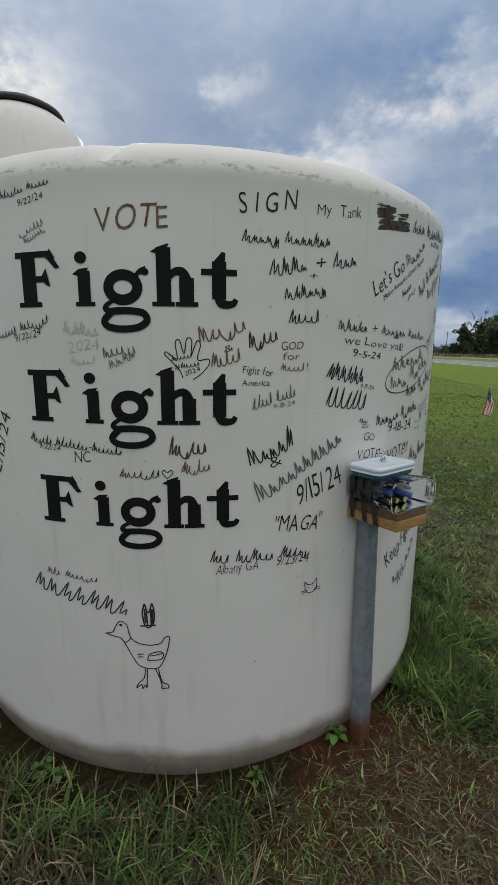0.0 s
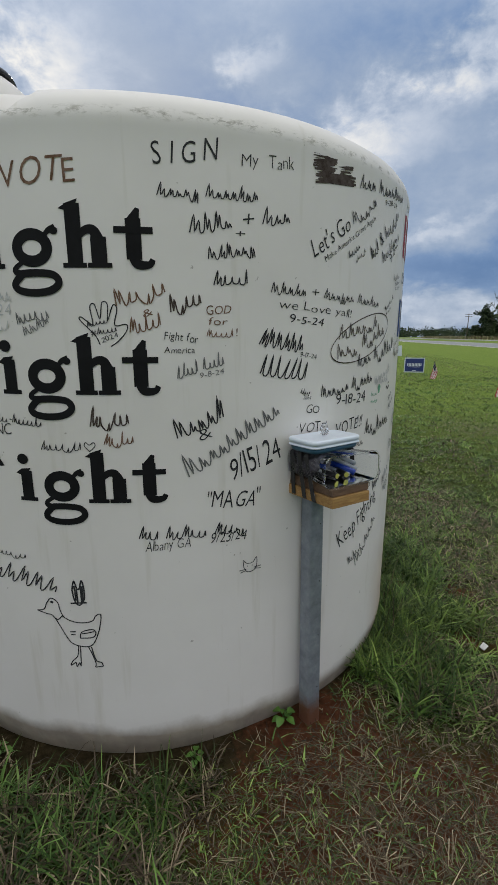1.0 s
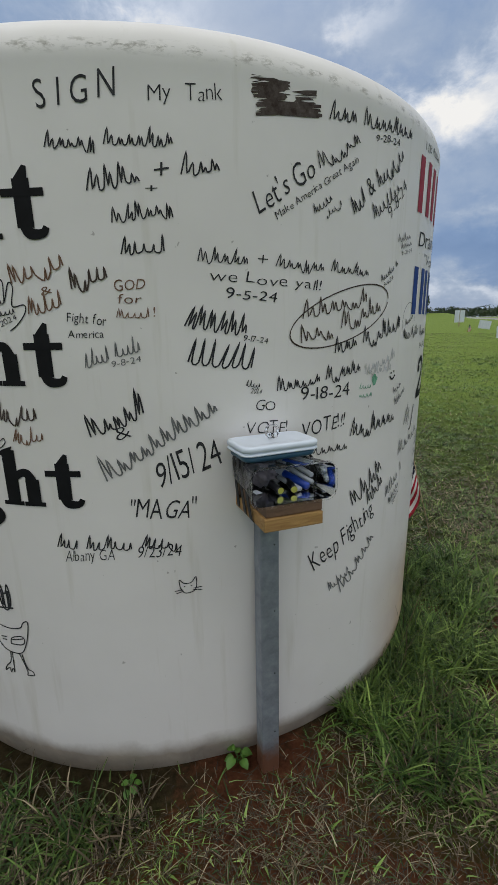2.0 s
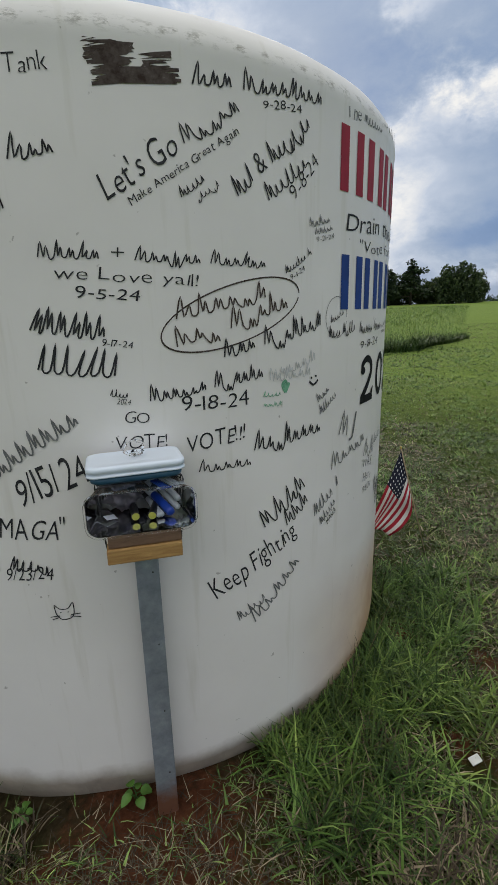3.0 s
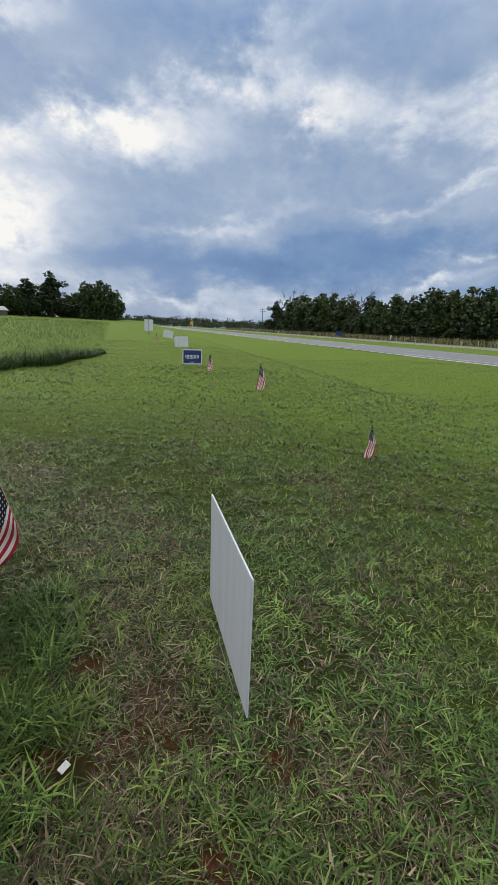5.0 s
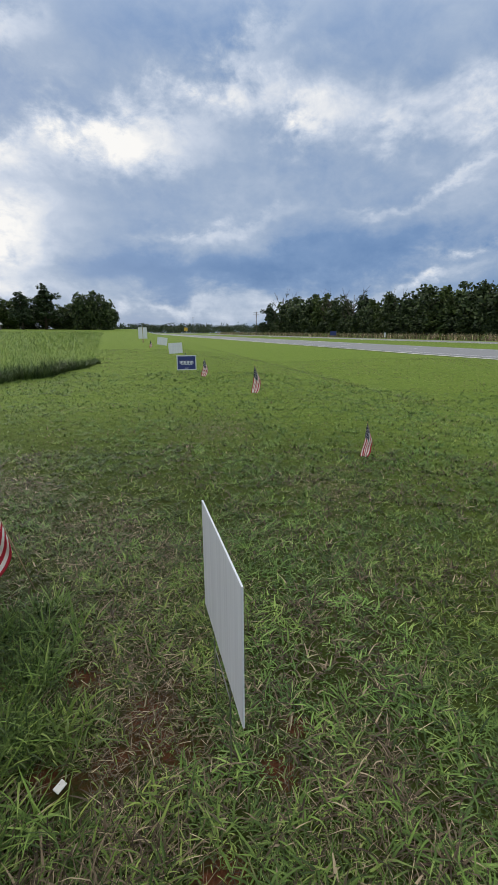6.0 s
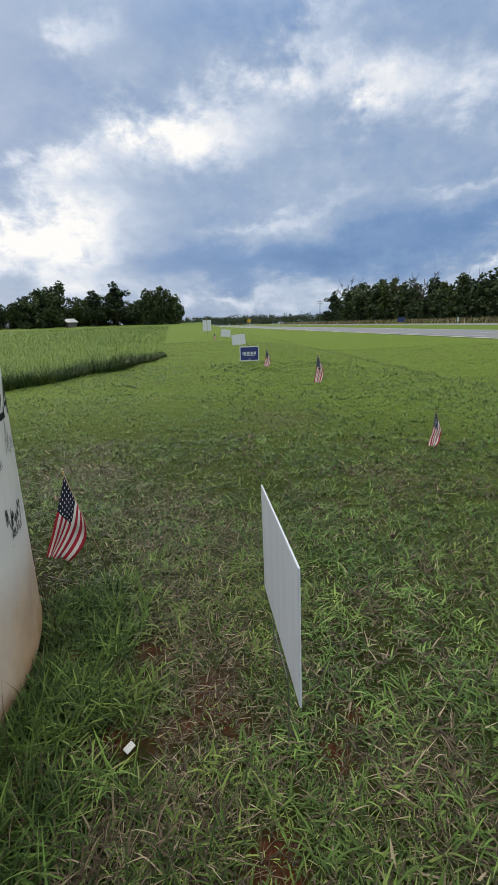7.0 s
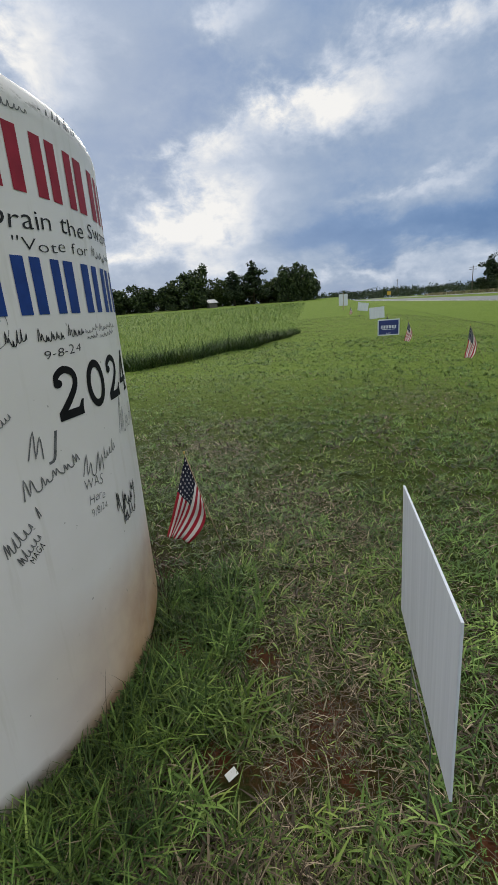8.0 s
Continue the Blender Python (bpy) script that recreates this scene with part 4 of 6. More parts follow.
drawing("small black marker drawing of a cat", "k",
        curve((-9.6, 0.585), (-9.2, 0.615), (-8.8, 0.59), (-8.4, 0.592), (-8.0, 0.618), (-7.7, 0.592), (-7.8, 0.555), (-8.6, 0.535), (-9.3, 0.548), (-9.6, 0.585)),
        curve((-9.2, 0.6), (-9.1, 0.55)), curve((-8.9, 0.59), (-8.8, 0.54)), curve((-8.2, 0.6), (-8.2, 0.545)), curve((-7.95, 0.6), (-8.0, 0.55)), curve((-10.0, 0.54), (-7.4, 0.545)), w=0.005)
drawing("black marker outline of a cat face", "k",
        curve((17.2, 0.62), (17.1, 0.645), (17.7, 0.634), (18.7, 0.634), (19.4, 0.650), (19.4, 0.62), (18.9, 0.606), (17.8, 0.604), (17.2, 0.62)),
        curve((16.4, 0.612), (17.6, 0.614)), curve((16.6, 0.604), (17.6, 0.610)), curve((18.9, 0.612), (20.2, 0.608)), curve((19.0, 0.616), (20.2, 0.618)), curve((17.7, 0.624), (17.9, 0.624)), curve((18.6, 0.624), (18.8, 0.624)), w=0.0025)
drawing("brown marker outline of an open hand", "k",
        curve((-2.4, 1.31), (-3.0, 1.335), (-4.8, 1.372), (-4.6, 1.38), (-3.2, 1.362), (-3.4, 1.405), (-2.8, 1.412), (-2.2, 1.376), (-1.8, 1.416), (-1.1, 1.412), (-1.2, 1.372), (-0.4, 1.41), (0.1, 1.40), (-0.3, 1.36), (1.2, 1.362), (1.2, 1.345), (0.1, 1.32), (-1.0, 1.305)), w=0.003)
drawing("small black marker heart", "k", curve((-5.0, 1.018), (-5.7, 1.034), (-5.5, 1.044), (-5.0, 1.037), (-4.4, 1.044), (-4.2, 1.034), (-5.0, 1.018)), w=0.0025)
drawing("small green marker heart", "e", curve((49.6, 1.128), (49.1, 1.148), (49.6, 1.158), (49.9, 1.146), (50.2, 1.150), (49.6, 1.128)), curve((49.5, 1.135), (49.5, 1.152)), curve((49.8, 1.135), (49.8, 1.15)), w=0.008)
drawing("small black marker smiling face", "k", curve((54.3, 1.157), (54.6, 1.155)), curve((55.2, 1.16), (55.5, 1.158)), curve((54.0, 1.147), (54.9, 1.136), (55.8, 1.148)), w=0.006)
drawing("dark brown marker oval round two names", "m", ring_pts(42.6, 1.330, 9.4, 0.068, 44), w=0.0035)
for piece in list(tank.children):
    if piece.get("label", "").startswith("dark brown marker oval"):
        for v in piece.data.vertices:      # the oval leans up to the right
            v.co.z += 0.0055 * (math.degrees(math.atan2(v.co.x, -v.co.y)) - 42.6) * 0.9
drawing("thin grey marker ring round small writing", "t", ring_pts(60.0, 1.312, 2.6, 0.056, 30), w=0.0018)


def scribble(a0, a1, z0, z1, n):
    """A word blacked out with a marker: close strokes to and fro over a block."""
    pts = []
    for k in range(n):
        f = k / (n - 1)
        slope = 0.012 * (f - 0.5)
        pts.append(((a1 if k % 2 else a0) + pen.uniform(-0.35, 0.35), z0 + (z1 - z0) * f + (0.006 if k % 2 else -0.002) + slope * 0.2))
    return pts


drawing("block of solid black marker scribble", "m", scribble(29.0, 32.6, 1.757, 1.822, 26), scribble(28.4, 30.4, 1.79, 1.83, 14), scribble(31.5, 37.0, 1.765, 1.786, 12), scribble(33.4, 36.2, 1.784, 1.812, 12), w=0.0062)

# ---------------------------------------------------------------- small things by the tank
def tube(bm, pts, r, n=8):
    """A round bar along points."""
    pts = [Vector(p) for p in pts]
    rings = []
    for k, p in enumerate(pts):
        d = (pts[min(k + 1, len(pts) - 1)] - pts[max(k - 1, 0)]).normalized()
        a = d.cross(Vector((0, 0, 1)) if abs(d.z) < 0.9 else Vector((1, 0, 0))).normalized()
        b = d.cross(a)
        rr = r[k] if isinstance(r, (list, tuple)) else r
        rings.append([bm.verts.new(p + (a * cos(2 * pi * q / n) + b * sin(2 * pi * q / n)) * rr) for q in range(n)])
    for a, b in zip(rings, rings[1:]):
        for q in range(n):
            bm.faces.new((a[q], a[(q + 1) % n], b[(q + 1) % n], b[q]))
    bm.faces.new(rings[0][::-1])
    bm.faces.new(rings[-1])
    bmesh.ops.recalc_face_normals(bm, faces=bm.faces)


def round_rect(w, h, r, n=5):
    """Points of a rectangle with rounded corners, round its centre."""
    out = []
    for cx, cy, a in ((w / 2 - r, h / 2 - r, 0), (-w / 2 + r, h / 2 - r, 90), (-w / 2 + r, -h / 2 + r, 180), (w / 2 - r, -h / 2 + r, 270)):
        out += [(cx + r * cos(radians(a + 90 * k / n)), cy + r * sin(radians(a + 90 * k / n))) for k in range(n + 1)]
    return out


def loft(bm, rings, close=True, cap=True):
    made = [[bm.verts.new(p) for p in ring] for ring in rings]
    for a, b in zip(made, made[1:]):
        for k in range(len(a) if close else len(a) - 1):
            q = (k + 1) % len(a)
            bm.faces.new((a[k], a[q], b[q], b[k]))
    if cap:
        bm.faces.new(made[0][::-1])
        bm.faces.new(made[-1])
    bmesh.ops.recalc_face_normals(bm, faces=bm.faces)
    return made


FACE = 29.0
STAND = pose(0.568, -1.046, 0, -2.4, 0.9, FACE)
post = thing("steel_post", STAND, "galvanised square steel post with rusty foot in red soil", "post")
bm = bmesh.new()
outer, inner = round_rect(0.055, 0.052, 0.006, 3), round_rect(0.044, 0.044, 0.004, 3)
loft(bm, [[(x, y, z) for x, y in outer] for z in (-0.12, 0.0, 0.3, 0.6, 0.842)])
part("tube", bm, M_POST, post, smooth=False)
for k in range(4):
    bm = bmesh.new()
    bmesh.ops.create_cone(bm, cap_ends=True, segments=12, radius1=0.002, radius2=0.002, depth=0.002, matrix=pose(0.012, -0.0265, 0.14 + 0.2 * k, 90))
    part("punched_hole", bm, M_BLACK, post)
bm = bmesh.new()
box(bm, -0.035, 0.035, -0.03, 0.03, 0.836, 0.8445, 0.002)
part("top_plate", bm, M_POST, post)

stand = thing("marker_stand", STAND, "two stacked boards strapped to a clear plastic tub", "shelf")
for name, z0, z1, mat, slip in (("lower_board", 0.846, 0.878, M_END, 0.0), ("upper_board", 0.8795, 0.909, M_DECK, 0.004)):
    bm = bmesh.new()
    box(bm, -0.075 + slip, 0.075, -0.170 + slip, 0.095, z0, z1, 0.003)
    part(name, bm, mat, stand, "orange sawn board" if name == "lower_board" else "dark weathered board")


def tub():
    """A clear tub on its side: walls with thickness, open to the front, flared, with a rolled rim."""
    bm = bmesh.new()
    rings = []
    for y, w, h in ((-0.172, 0.212, 0.088), (-0.09, 0.186, 0.080), (0.0, 0.174, 0.078), (0.075, 0.164, 0.076), (0.085, 0.150, 0.068)):
        rings.append([(x, y, 0.953 + z) for x, z in round_rect(w, h, 0.022)])
    thin = []
    for y, w, h in ((0.082, 0.146, 0.064), (0.072, 0.160, 0.072), (0.0, 0.170, 0.074), (-0.09, 0.182, 0.076), (-0.172, 0.208, 0.084)):
        thin.append([(x, y, 0.953 + z) for x, z in round_rect(w, h, 0.020)])
    made = loft(bm, rings + thin, True, False)
    bm.faces.new(made[4])
    bm.faces.new(made[5][::-1])
    bmesh.ops.recalc_face_normals(bm, faces=bm.faces)
    return bm


t_ob = part("tub", tub(), M_CLEAR, stand, "clear plastic tub lying on its side", True)
bm = bmesh.new()
rim = [(x, -0.173, 0.953 + z) for x, z in round_rect(0.215, 0.091, 0.026, 6)]
tube(bm, rim + rim[:2], 0.0024, 6)
part("tub_rim", bm, M_FILM, stand, "rolled clear rim", True)
for y, lean in ((-0.085, 0.012), (-0.045, 0.006), (0.0, -0.004), (0.045, 0.0)):
    bm = bmesh.new()
    hoop = [(x * (1.0 if z > 0 else 0.86), z) for x, z in round_rect(0.190 - 0.10 * max(0, y + 0.1), 0.150, 0.012, 3)]
    w = 0.0085
    loft(bm, [[(x, y + d + lean * (z / 0.08), 0.9205 + z) for x, z in hoop] for d in (-w, w)], True, False)
    bmesh.ops.solidify(bm, geom=bm.faces[:], thickness=0.0015)
    part("strap", bm, M_STRAP, stand, "black stretched strap")

box_ = thing("lidded_container", STAND @ pose(-0.006, -0.055, 0.998, 1.0, -0.6, 3) @ Matrix.Diagonal((1.07, 1.04, 0.86, 1)), "white plastic food container with teal base on the tub", "container")
bm = bmesh.new()
loft(bm, [[(x, y, z) for x, y in round_rect(w, d, 0.02)] for w, d, z in ((0.168, 0.098, 0.0), (0.176, 0.106, 0.004), (0.180, 0.110, 0.018))])
part("base", bm, M_TEAL, box_, "dark teal base", True)
bm = bmesh.new()
loft(bm, [[(x, y, z) for x, y in round_rect(w, d, 0.022)] for w, d, z in ((0.182, 0.112, 0.0185), (0.190, 0.120, 0.020), (0.190, 0.120, 0.024), (0.184, 0.114, 0.0255), (0.184, 0.114, 0.029), (0.190, 0.120, 0.031), (0.190, 0.120, 0.041), (0.186, 0.116, 0.045), (0.176, 0.106, 0.0468), (0.170, 0.100, 0.0452), (0.10, 0.05, 0.0452))])
part("lid", bm, M_LID, box_, "pale white snap-on lid", True)
film = thing("crumpled_film", STAND @ pose(-0.006, -0.055, 1.038, 1.0, -0.6, 25), "loop of crumpled clear film tied on the lid", "plastic film")
bm = bmesh.new()
loop = [(0.021 * cos(a) + 0.003 * sin(5 * a), 0.004 * sin(3 * a), 0.019 + 0.017 * sin(a)) for a in [2 * pi * k / 22 for k in range(23)]]
tube(bm, loop, [0.003 + 0.0014 * math.sin(7 * k) for k in range(23)], 6)
part("loop", bm, M_FILM, film, smooth=True)
bm = bmesh.new()
for k in range(5):
    a = k * 1.3
    tube(bm, [(0, 0, 0.003), (0.006 * cos(a), 0.006 * sin(a), 0.008 + 0.004 * (k % 2)), (0.012 * cos(a + 0.4), 0.012 * sin(a + 0.4), 0.003)], [0.003, 0.004, 0.0015], 6)
part("knot", bm, M_FILM, film, smooth=True)


def marker(name, m, barrel, cap, label, tip=None, r=0.0065, ln=0.125):
    ob = thing(name, STAND @ m, label, "marker pen", "pens in the tub")
    bm = bmesh.new()
    lathe(bm, [(0, 0), (r * 0.8, 0), (r, 0.004), (r, ln * 0.62), (r * 0.9, ln * 0.64), (0, ln * 0.64)], 16)
    part("barrel", bm, barrel, ob, smooth=True)
    bm = bmesh.new()
    lathe(bm, [(0, ln * 0.642), (r * 1.08, ln * 0.642), (r * 1.08, ln * 0.9), (r * 0.85, ln), (0, ln)], 16)
    part("cap", bm, cap, ob, smooth=True)
    if tip:
        bm = bmesh.new()
        lathe(bm, [(0, -0.002), (r * 0.92, -0.002), (r * 0.92, -0.0005), (0, -0.0005)], 16)
        part("end_plug", bm, tip, ob, "yellow end plug")
    return ob


Z0 = 0.922
marker("marker_pen", pose(-0.014, -0.122, Z0 + 0.003, -86, 0, 6), M_BLACK, M_BLACK, "thick black marker with yellow end plug", M_LIME, 0.0086)
marker("marker_pen", pose(0.020, -0.126, Z0 + 0.003, -86, 0, -10), M_BLACK, M_BLACK, "thick black marker with yellow end plug", M_LIME, 0.0086)
marker("marker_pen", pose(0.041, -0.120, Z0 - 0.001, -80, 0, 20), M_MARKER, M_BLACK, "grey-barrelled marker with black cap", r=0.0058)
marker("marker_pen", pose(0.034, -0.122, Z0 - 0.001, -80, 0, 14), M_MARKER, M_BLACK, "grey-barrelled marker with black cap", r=0.0058)
marker("marker_pen", pose(0.060, -0.122, Z0 + 0.003, -76, 0, 24), M_COBALT, M_MARKER, "blue marker leaning in the tub", r=0.0095)
marker("marker_pen", pose(0.076, -0.116, Z0 + 0.010, -72, 0, 26), M_MARKER, M_BLACK, "grey-barrelled marker with black cap", r=0.0062)
marker("marker_pen", pose(0.078, -0.108, Z0 + 0.026, -74, 0, 22), M_MARKER, M_BLACK, "grey-barrelled marker with black cap", r=0.0068)
rag = thing("crumpled_bag", STAND @ pose(-0.035, -0.03, 0.9165), "crumpled dark grey fabric bag stuffed in the tub", "bag")
bm = bmesh.new()
bmesh.ops.create_icosphere(bm, subdivisions=4, radius=1.0)
for v in bm.verts:
    n = 1 + 0.35 * noise.noise(v.co * 2.1) + 0.4 * abs(noise.noise(v.co * 3.6)) - 0.1
    v.co = Vector((v.co.x * 0.040 * n, v.co.y * 0.065 * n, 0.037 + v.co.z * 0.032 * n))
part("cloth", bm, M_CLOTH, rag, smooth=True)
slip = thing("paper_tag", STAND @ pose(-0.066, -0.10, 0.921, 12, 8, 30), "small white paper tag in the tub", "tag")
bm = bmesh.new()
box(bm, -0.012, 0.012, -0.009, 0.009, 0.0, 0.0008)
part("paper", bm, M_SIGN, slip)


# ---------------------------------------------------------------- signs
def yard_sign(m, label, printed, w=0.61, h=0.457, z0=0.29, face=M_SIGN):
    ob = thing("yard_sign", m, label, "yard sign", "yard signs along the verge")
    bm = bmesh.new()
    box(bm, -w / 2, w / 2, -0.003, 0.003, z0, z0 + h, 0.0012)
    panel = part("panel", bm, face, ob)
    bm = bmesh.new()
    for x in (-w * 0.21, w * 0.21):
        tube(bm, [(x, 0.0, -0.15), (x, 0.0, z0 + 0.22)], 0.0018, 6)
    tube(bm, [(-w * 0.21, 0.0, z0 - 0.07), (w * 0.21, 0.0, z0 - 0.07)], 0.0018, 6)
    part("wire_stand", bm, M_WIRE, ob, "thin wire stand")
    if printed:
        for side in (-1, 1):
            def slab(nm, x0, x1, za, zb, mat, y):
                b2 = bmesh.new()
                box(b2, x0, x1, min(side * y, side * (y + 0.0006)), max(side * y, side * (y + 0.0006)), z0 + za, z0 + zb)
                part(nm, b2, mat, panel)
            slab("border", -w / 2 + 0.005, w / 2 - 0.005, 0.005, h - 0.005, M_SIGN, 0.0038)
            slab("blue_field", -w / 2 + 0.028, w / 2 - 0.028, 0.03, h - 0.03, M_BLUE, 0.0046)
            for k in range(5):
                x = -0.215 + 0.088 * k
                slab("lettering_bar", x, x + 0.028, 0.20, 0.285, M_SIGN, 0.0054)
                slab("lettering_bar", x + 0.045, x + 0.073, 0.20, 0.285, M_SIGN, 0.0054)
            slab("lettering_bar", -0.18, 0.18, 0.165, 0.178, M_SIGN, 0.0054)
            slab("lettering_bar", -0.06, 0.06, 0.055, 0.07, M_SIGN, 0.0054)
    return ob


yard_sign(pose(1.992, -0.738, 0.002, -0.8, -1.2, 77.2), "blank white corrugated plastic yard sign on wire stand", False)
yard_sign(pose(6.43, 11.42, ground_z(6.43, 11.42) - 0.03, 0, 0, -14), "dark blue printed yard sign with white border", True, z0=0.22)
yard_sign(pose(8.2, 17.42, ground_z(8.2, 17.42), 0, -3.5, -14), "blank white yard sign tilted in the verge", False, z0=0.30)
yard_sign(pose(10.08, 25.57, ground_z(10.08, 25.57), 0, 8, -14), "blank white yard sign tilted in the verge", False, z0=0.30)

board = thing("notice_board", pose(11.82, 36.03, ground_z(11.82, 36.03), 0, 0, -14), "white notice panels on wooden stakes in the grass", "sign board")
for x in (-0.19, 0.19):
    bm = bmesh.new()
    box(bm, x - 0.165, x + 0.165, -0.006, 0.006, 0.34, 1.25, 0.002)
    part("panel", bm, M_SIGN, board)
for x in (-0.03, 0.03):
    bm = bmesh.new()
    box(bm, x - 0.02, x + 0.02, 0.008, 0.04, -0.3, 1.32, 0.003)
    part("stake", bm, M_STICK, board, "brown wooden stake")


# ---------------------------------------------------------------- stick flags
def flag(x, y, turn, size, label, seed, tilt=0.0, lift=0.0):
    """A small flag on a leaning stick; the cloth hangs limp in folds."""
    rnd = random.Random(seed)
    ob = thing("stick_flag", pose(x, y, ground_z(x, y) + lift, 0, tilt, turn), label, "flag", "stick flags along the verge")
    s = size
    top = Vector((0.0, 0, 0.565 * s))
    foot = Vector((0.19 * s, 0, -0.08 - lift))
    bm = bmesh.new()
    tube(bm, [foot, top + (top - foot) * 0.012], 0.003 * s, 8)
    part("stick", bm, M_STICK, ob, "thin wooden stick", True)
    bm = bmesh.new()
    bmesh.ops.create_uvsphere(bm, u_segments=10, v_segments=8, radius=0.006 * s, matrix=Matrix.Translation(top + (top - foot) * 0.016) @ Matrix.Diagonal((1, 1, 1.7, 1)))
    part("finial", bm, M_GOLD, ob, "gold finial", True)
    a, b, c, d = Vector((0, 0, 0.56)), Vector((0.075, 0, 0.27)), Vector((-0.170, 0.0, 0.075)), Vector((-0.045, 0, 0.03))
    nu, nv = 30, 24
    bm = bmesh.new()
    uv = bm.loops.layers.uv.new("cloth")
    grid, phase = [], rnd.uniform(0, 6)
    for i in range(nu + 1):
        u = i / nu
        row = []
        for j in range(nv + 1):
            v = j / nv
            p = (a * (1 - u) + c * u) * (1 - v) + (b * (1 - u) + d * u) * v
            p.z += 0.02 * sin(pi * v) * u - 0.015 * sin(pi * u) * (1 - v)
            bulge = 0.045 * sin(pi * u) * v
            fold = 0.012 * u ** 0.6 * sin(5.2 * pi * v + phase + 1.2 * u) + 0.008 * sin(9 * u + 4 * v)
            p += Vector((bulge + 0.012 * u * sin(7 * v + phase), fold - 0.004, 0))
            row.append(bm.verts.new(p * s))
        grid.append(row)
    for i in range(nu):
        for j in range(nv):
            f = bm.faces.new((grid[i][j], grid[i + 1][j], grid[i + 1][j + 1], grid[i][j + 1]))
            for lp, (p, q) in zip(f.loops, ((i, j), (i + 1, j), (i + 1, j + 1), (i, j + 1))):
                lp[uv].uv = (p / nu, q / nv)
    cloth = part("cloth", bm, M_FLAG, ob, "striped cloth with starred canton", True)
    thick = cloth.modifiers.new("thickness", "SOLIDIFY")
    thick.thickness = 0.0012
    return ob


flag(1.275, 0.63, -4, 1.0, "small striped flag hanging limp on a leaning stick", 1, 0.0, 0.055)
flag(5.02, 1.76, 4, 0.76, "small striped flag hanging limp near the ditch", 2, -8)
flag(6.52, 7.0, 8, 1.22, "small striped flag upright in mown grass", 3, -10)
flag(6.77, 10.68, 8, 1.05, "small striped flag beside a blue yard sign", 4, -6)
flag(7.88, 15.25, -60, 0.9, "small striped flag behind a blue yard sign", 5, -10)
flag(10.1, 27.7, -40, 0.9, "small striped flag between far yard signs", 6, -10)

# ---------------------------------------------------------------- litter
lit = thing("paper_litter", pose(1.441, -0.689, -0.030, 14, -10, 32), "scrap of folded white card lying in the grass", "litter")
bm = bmesh.new()
box(bm, -0.018, 0.018, -0.012, 0.012, 0.0, 0.005, 0.0012)
part("card", bm, M_CONCRETE, lit)


# ---------------------------------------------------------------- far things
def toward(az, dist):
    p = Vector((1.44, -1.98)) + Vector((sin(radians(az)), cos(radians(az)))) * dist
    return p.x, p.y


def utility_pole(az, dist, h, arms):
    x, y = toward(az, dist)
    ob = thing("utility_pole", pose(x, y, ground_z(x, y), 0, 0, -20), "dark wooden utility pole beyond the highway", "utility pole", "poles along the highway")
    bm = bmesh.new()
    tube(bm, [(0, 0, -1), (0, 0, h)], [0.22, 0.15], 10)
    part("pole", bm, M_POLE, ob, smooth=True)
    for z in arms:
        bm = bmesh.new()
        box(bm, -1.5, 1.5, -0.16, -0.02, z, z + 0.16, 0.01)
        part("crossarm", bm, M_POLE, ob)
        for x2 in (-1.35, -0.6, 0.6, 1.35):
            bm = bmesh.new()
            lathe(bm, [(0, z + 0.16), (0.05, z + 0.16), (0.08, z + 0.22), (0.05, z + 0.34), (0, z + 0.35)], 8, (x2, -0.09))
            part("insulator", bm, M_SIGN, ob)


utility_pole(29.2, 235, 11.6, (10.9, 10.0))
utility_pole(21.4, 420, 14.5, (13.6,))


def small_sign(az, dist, w, h, z0, mat, label, name="roadside_sign"):
    x, y = toward(az, dist)
    ob = thing(name, pose(x, y, ground_z(x, y), 0, 0, -az), label, "road sign")
    bm = bmesh.new()
    box(bm, -w / 2, w / 2, -0.02, 0.02, z0, z0 + h, 0.01)
    part("panel", bm, mat, ob)
    bm = bmesh.new()
    box(bm, -0.05, 0.05, 0.025, 0.09, -0.3, z0 + h * 0.9, 0.01)
    part("support", bm, M_POLE, ob)


small_sign(38.7, 148, 1.9, 1.3, 0.55, M_BLUE, "blue and white placard beyond the highway")
small_sign(44.8, 124, 0.35, 1.2, 0.3, M_SIGN, "small white marker post beyond the highway")
small_sign(20.5, 300, 2.2, 2.2, 2.0, M_YELLOW, "yellow warning sign beside the highway")

x, y = toward(-0.6, 112)
shed = thing("farm_shed", pose(x, y, ground_z(x, y) - 0.3, 0, 0, 20), "low shed with pale metal roof under the trees", "shed")
bm = bmesh.new()
box(bm, -1.0, 1.0, -1.0, 1.0, 0, 1.5, 0.02)
part("wall", bm, M_SHEDWALL, shed)
bm = bmesh.new()
loft(bm, [[(-1.25, y2, z2) for y2, z2 in ((-1.2, 1.35), (1.2, 2.15), (1.2, 2.25), (-1.2, 1.45))], [(1.25, y2, z2) for y2, z2 in ((-1.2, 1.35), (1.2, 2.15), (1.2, 2.25), (-1.2, 1.45))]])
part("roof", bm, M_SHED, shed, "pale sheet-metal roof")

# ---------------------------------------------------------------- plants
rng = np.random.default_rng(11)
height_of = np.vectorize(ground_z, otypes=[float])


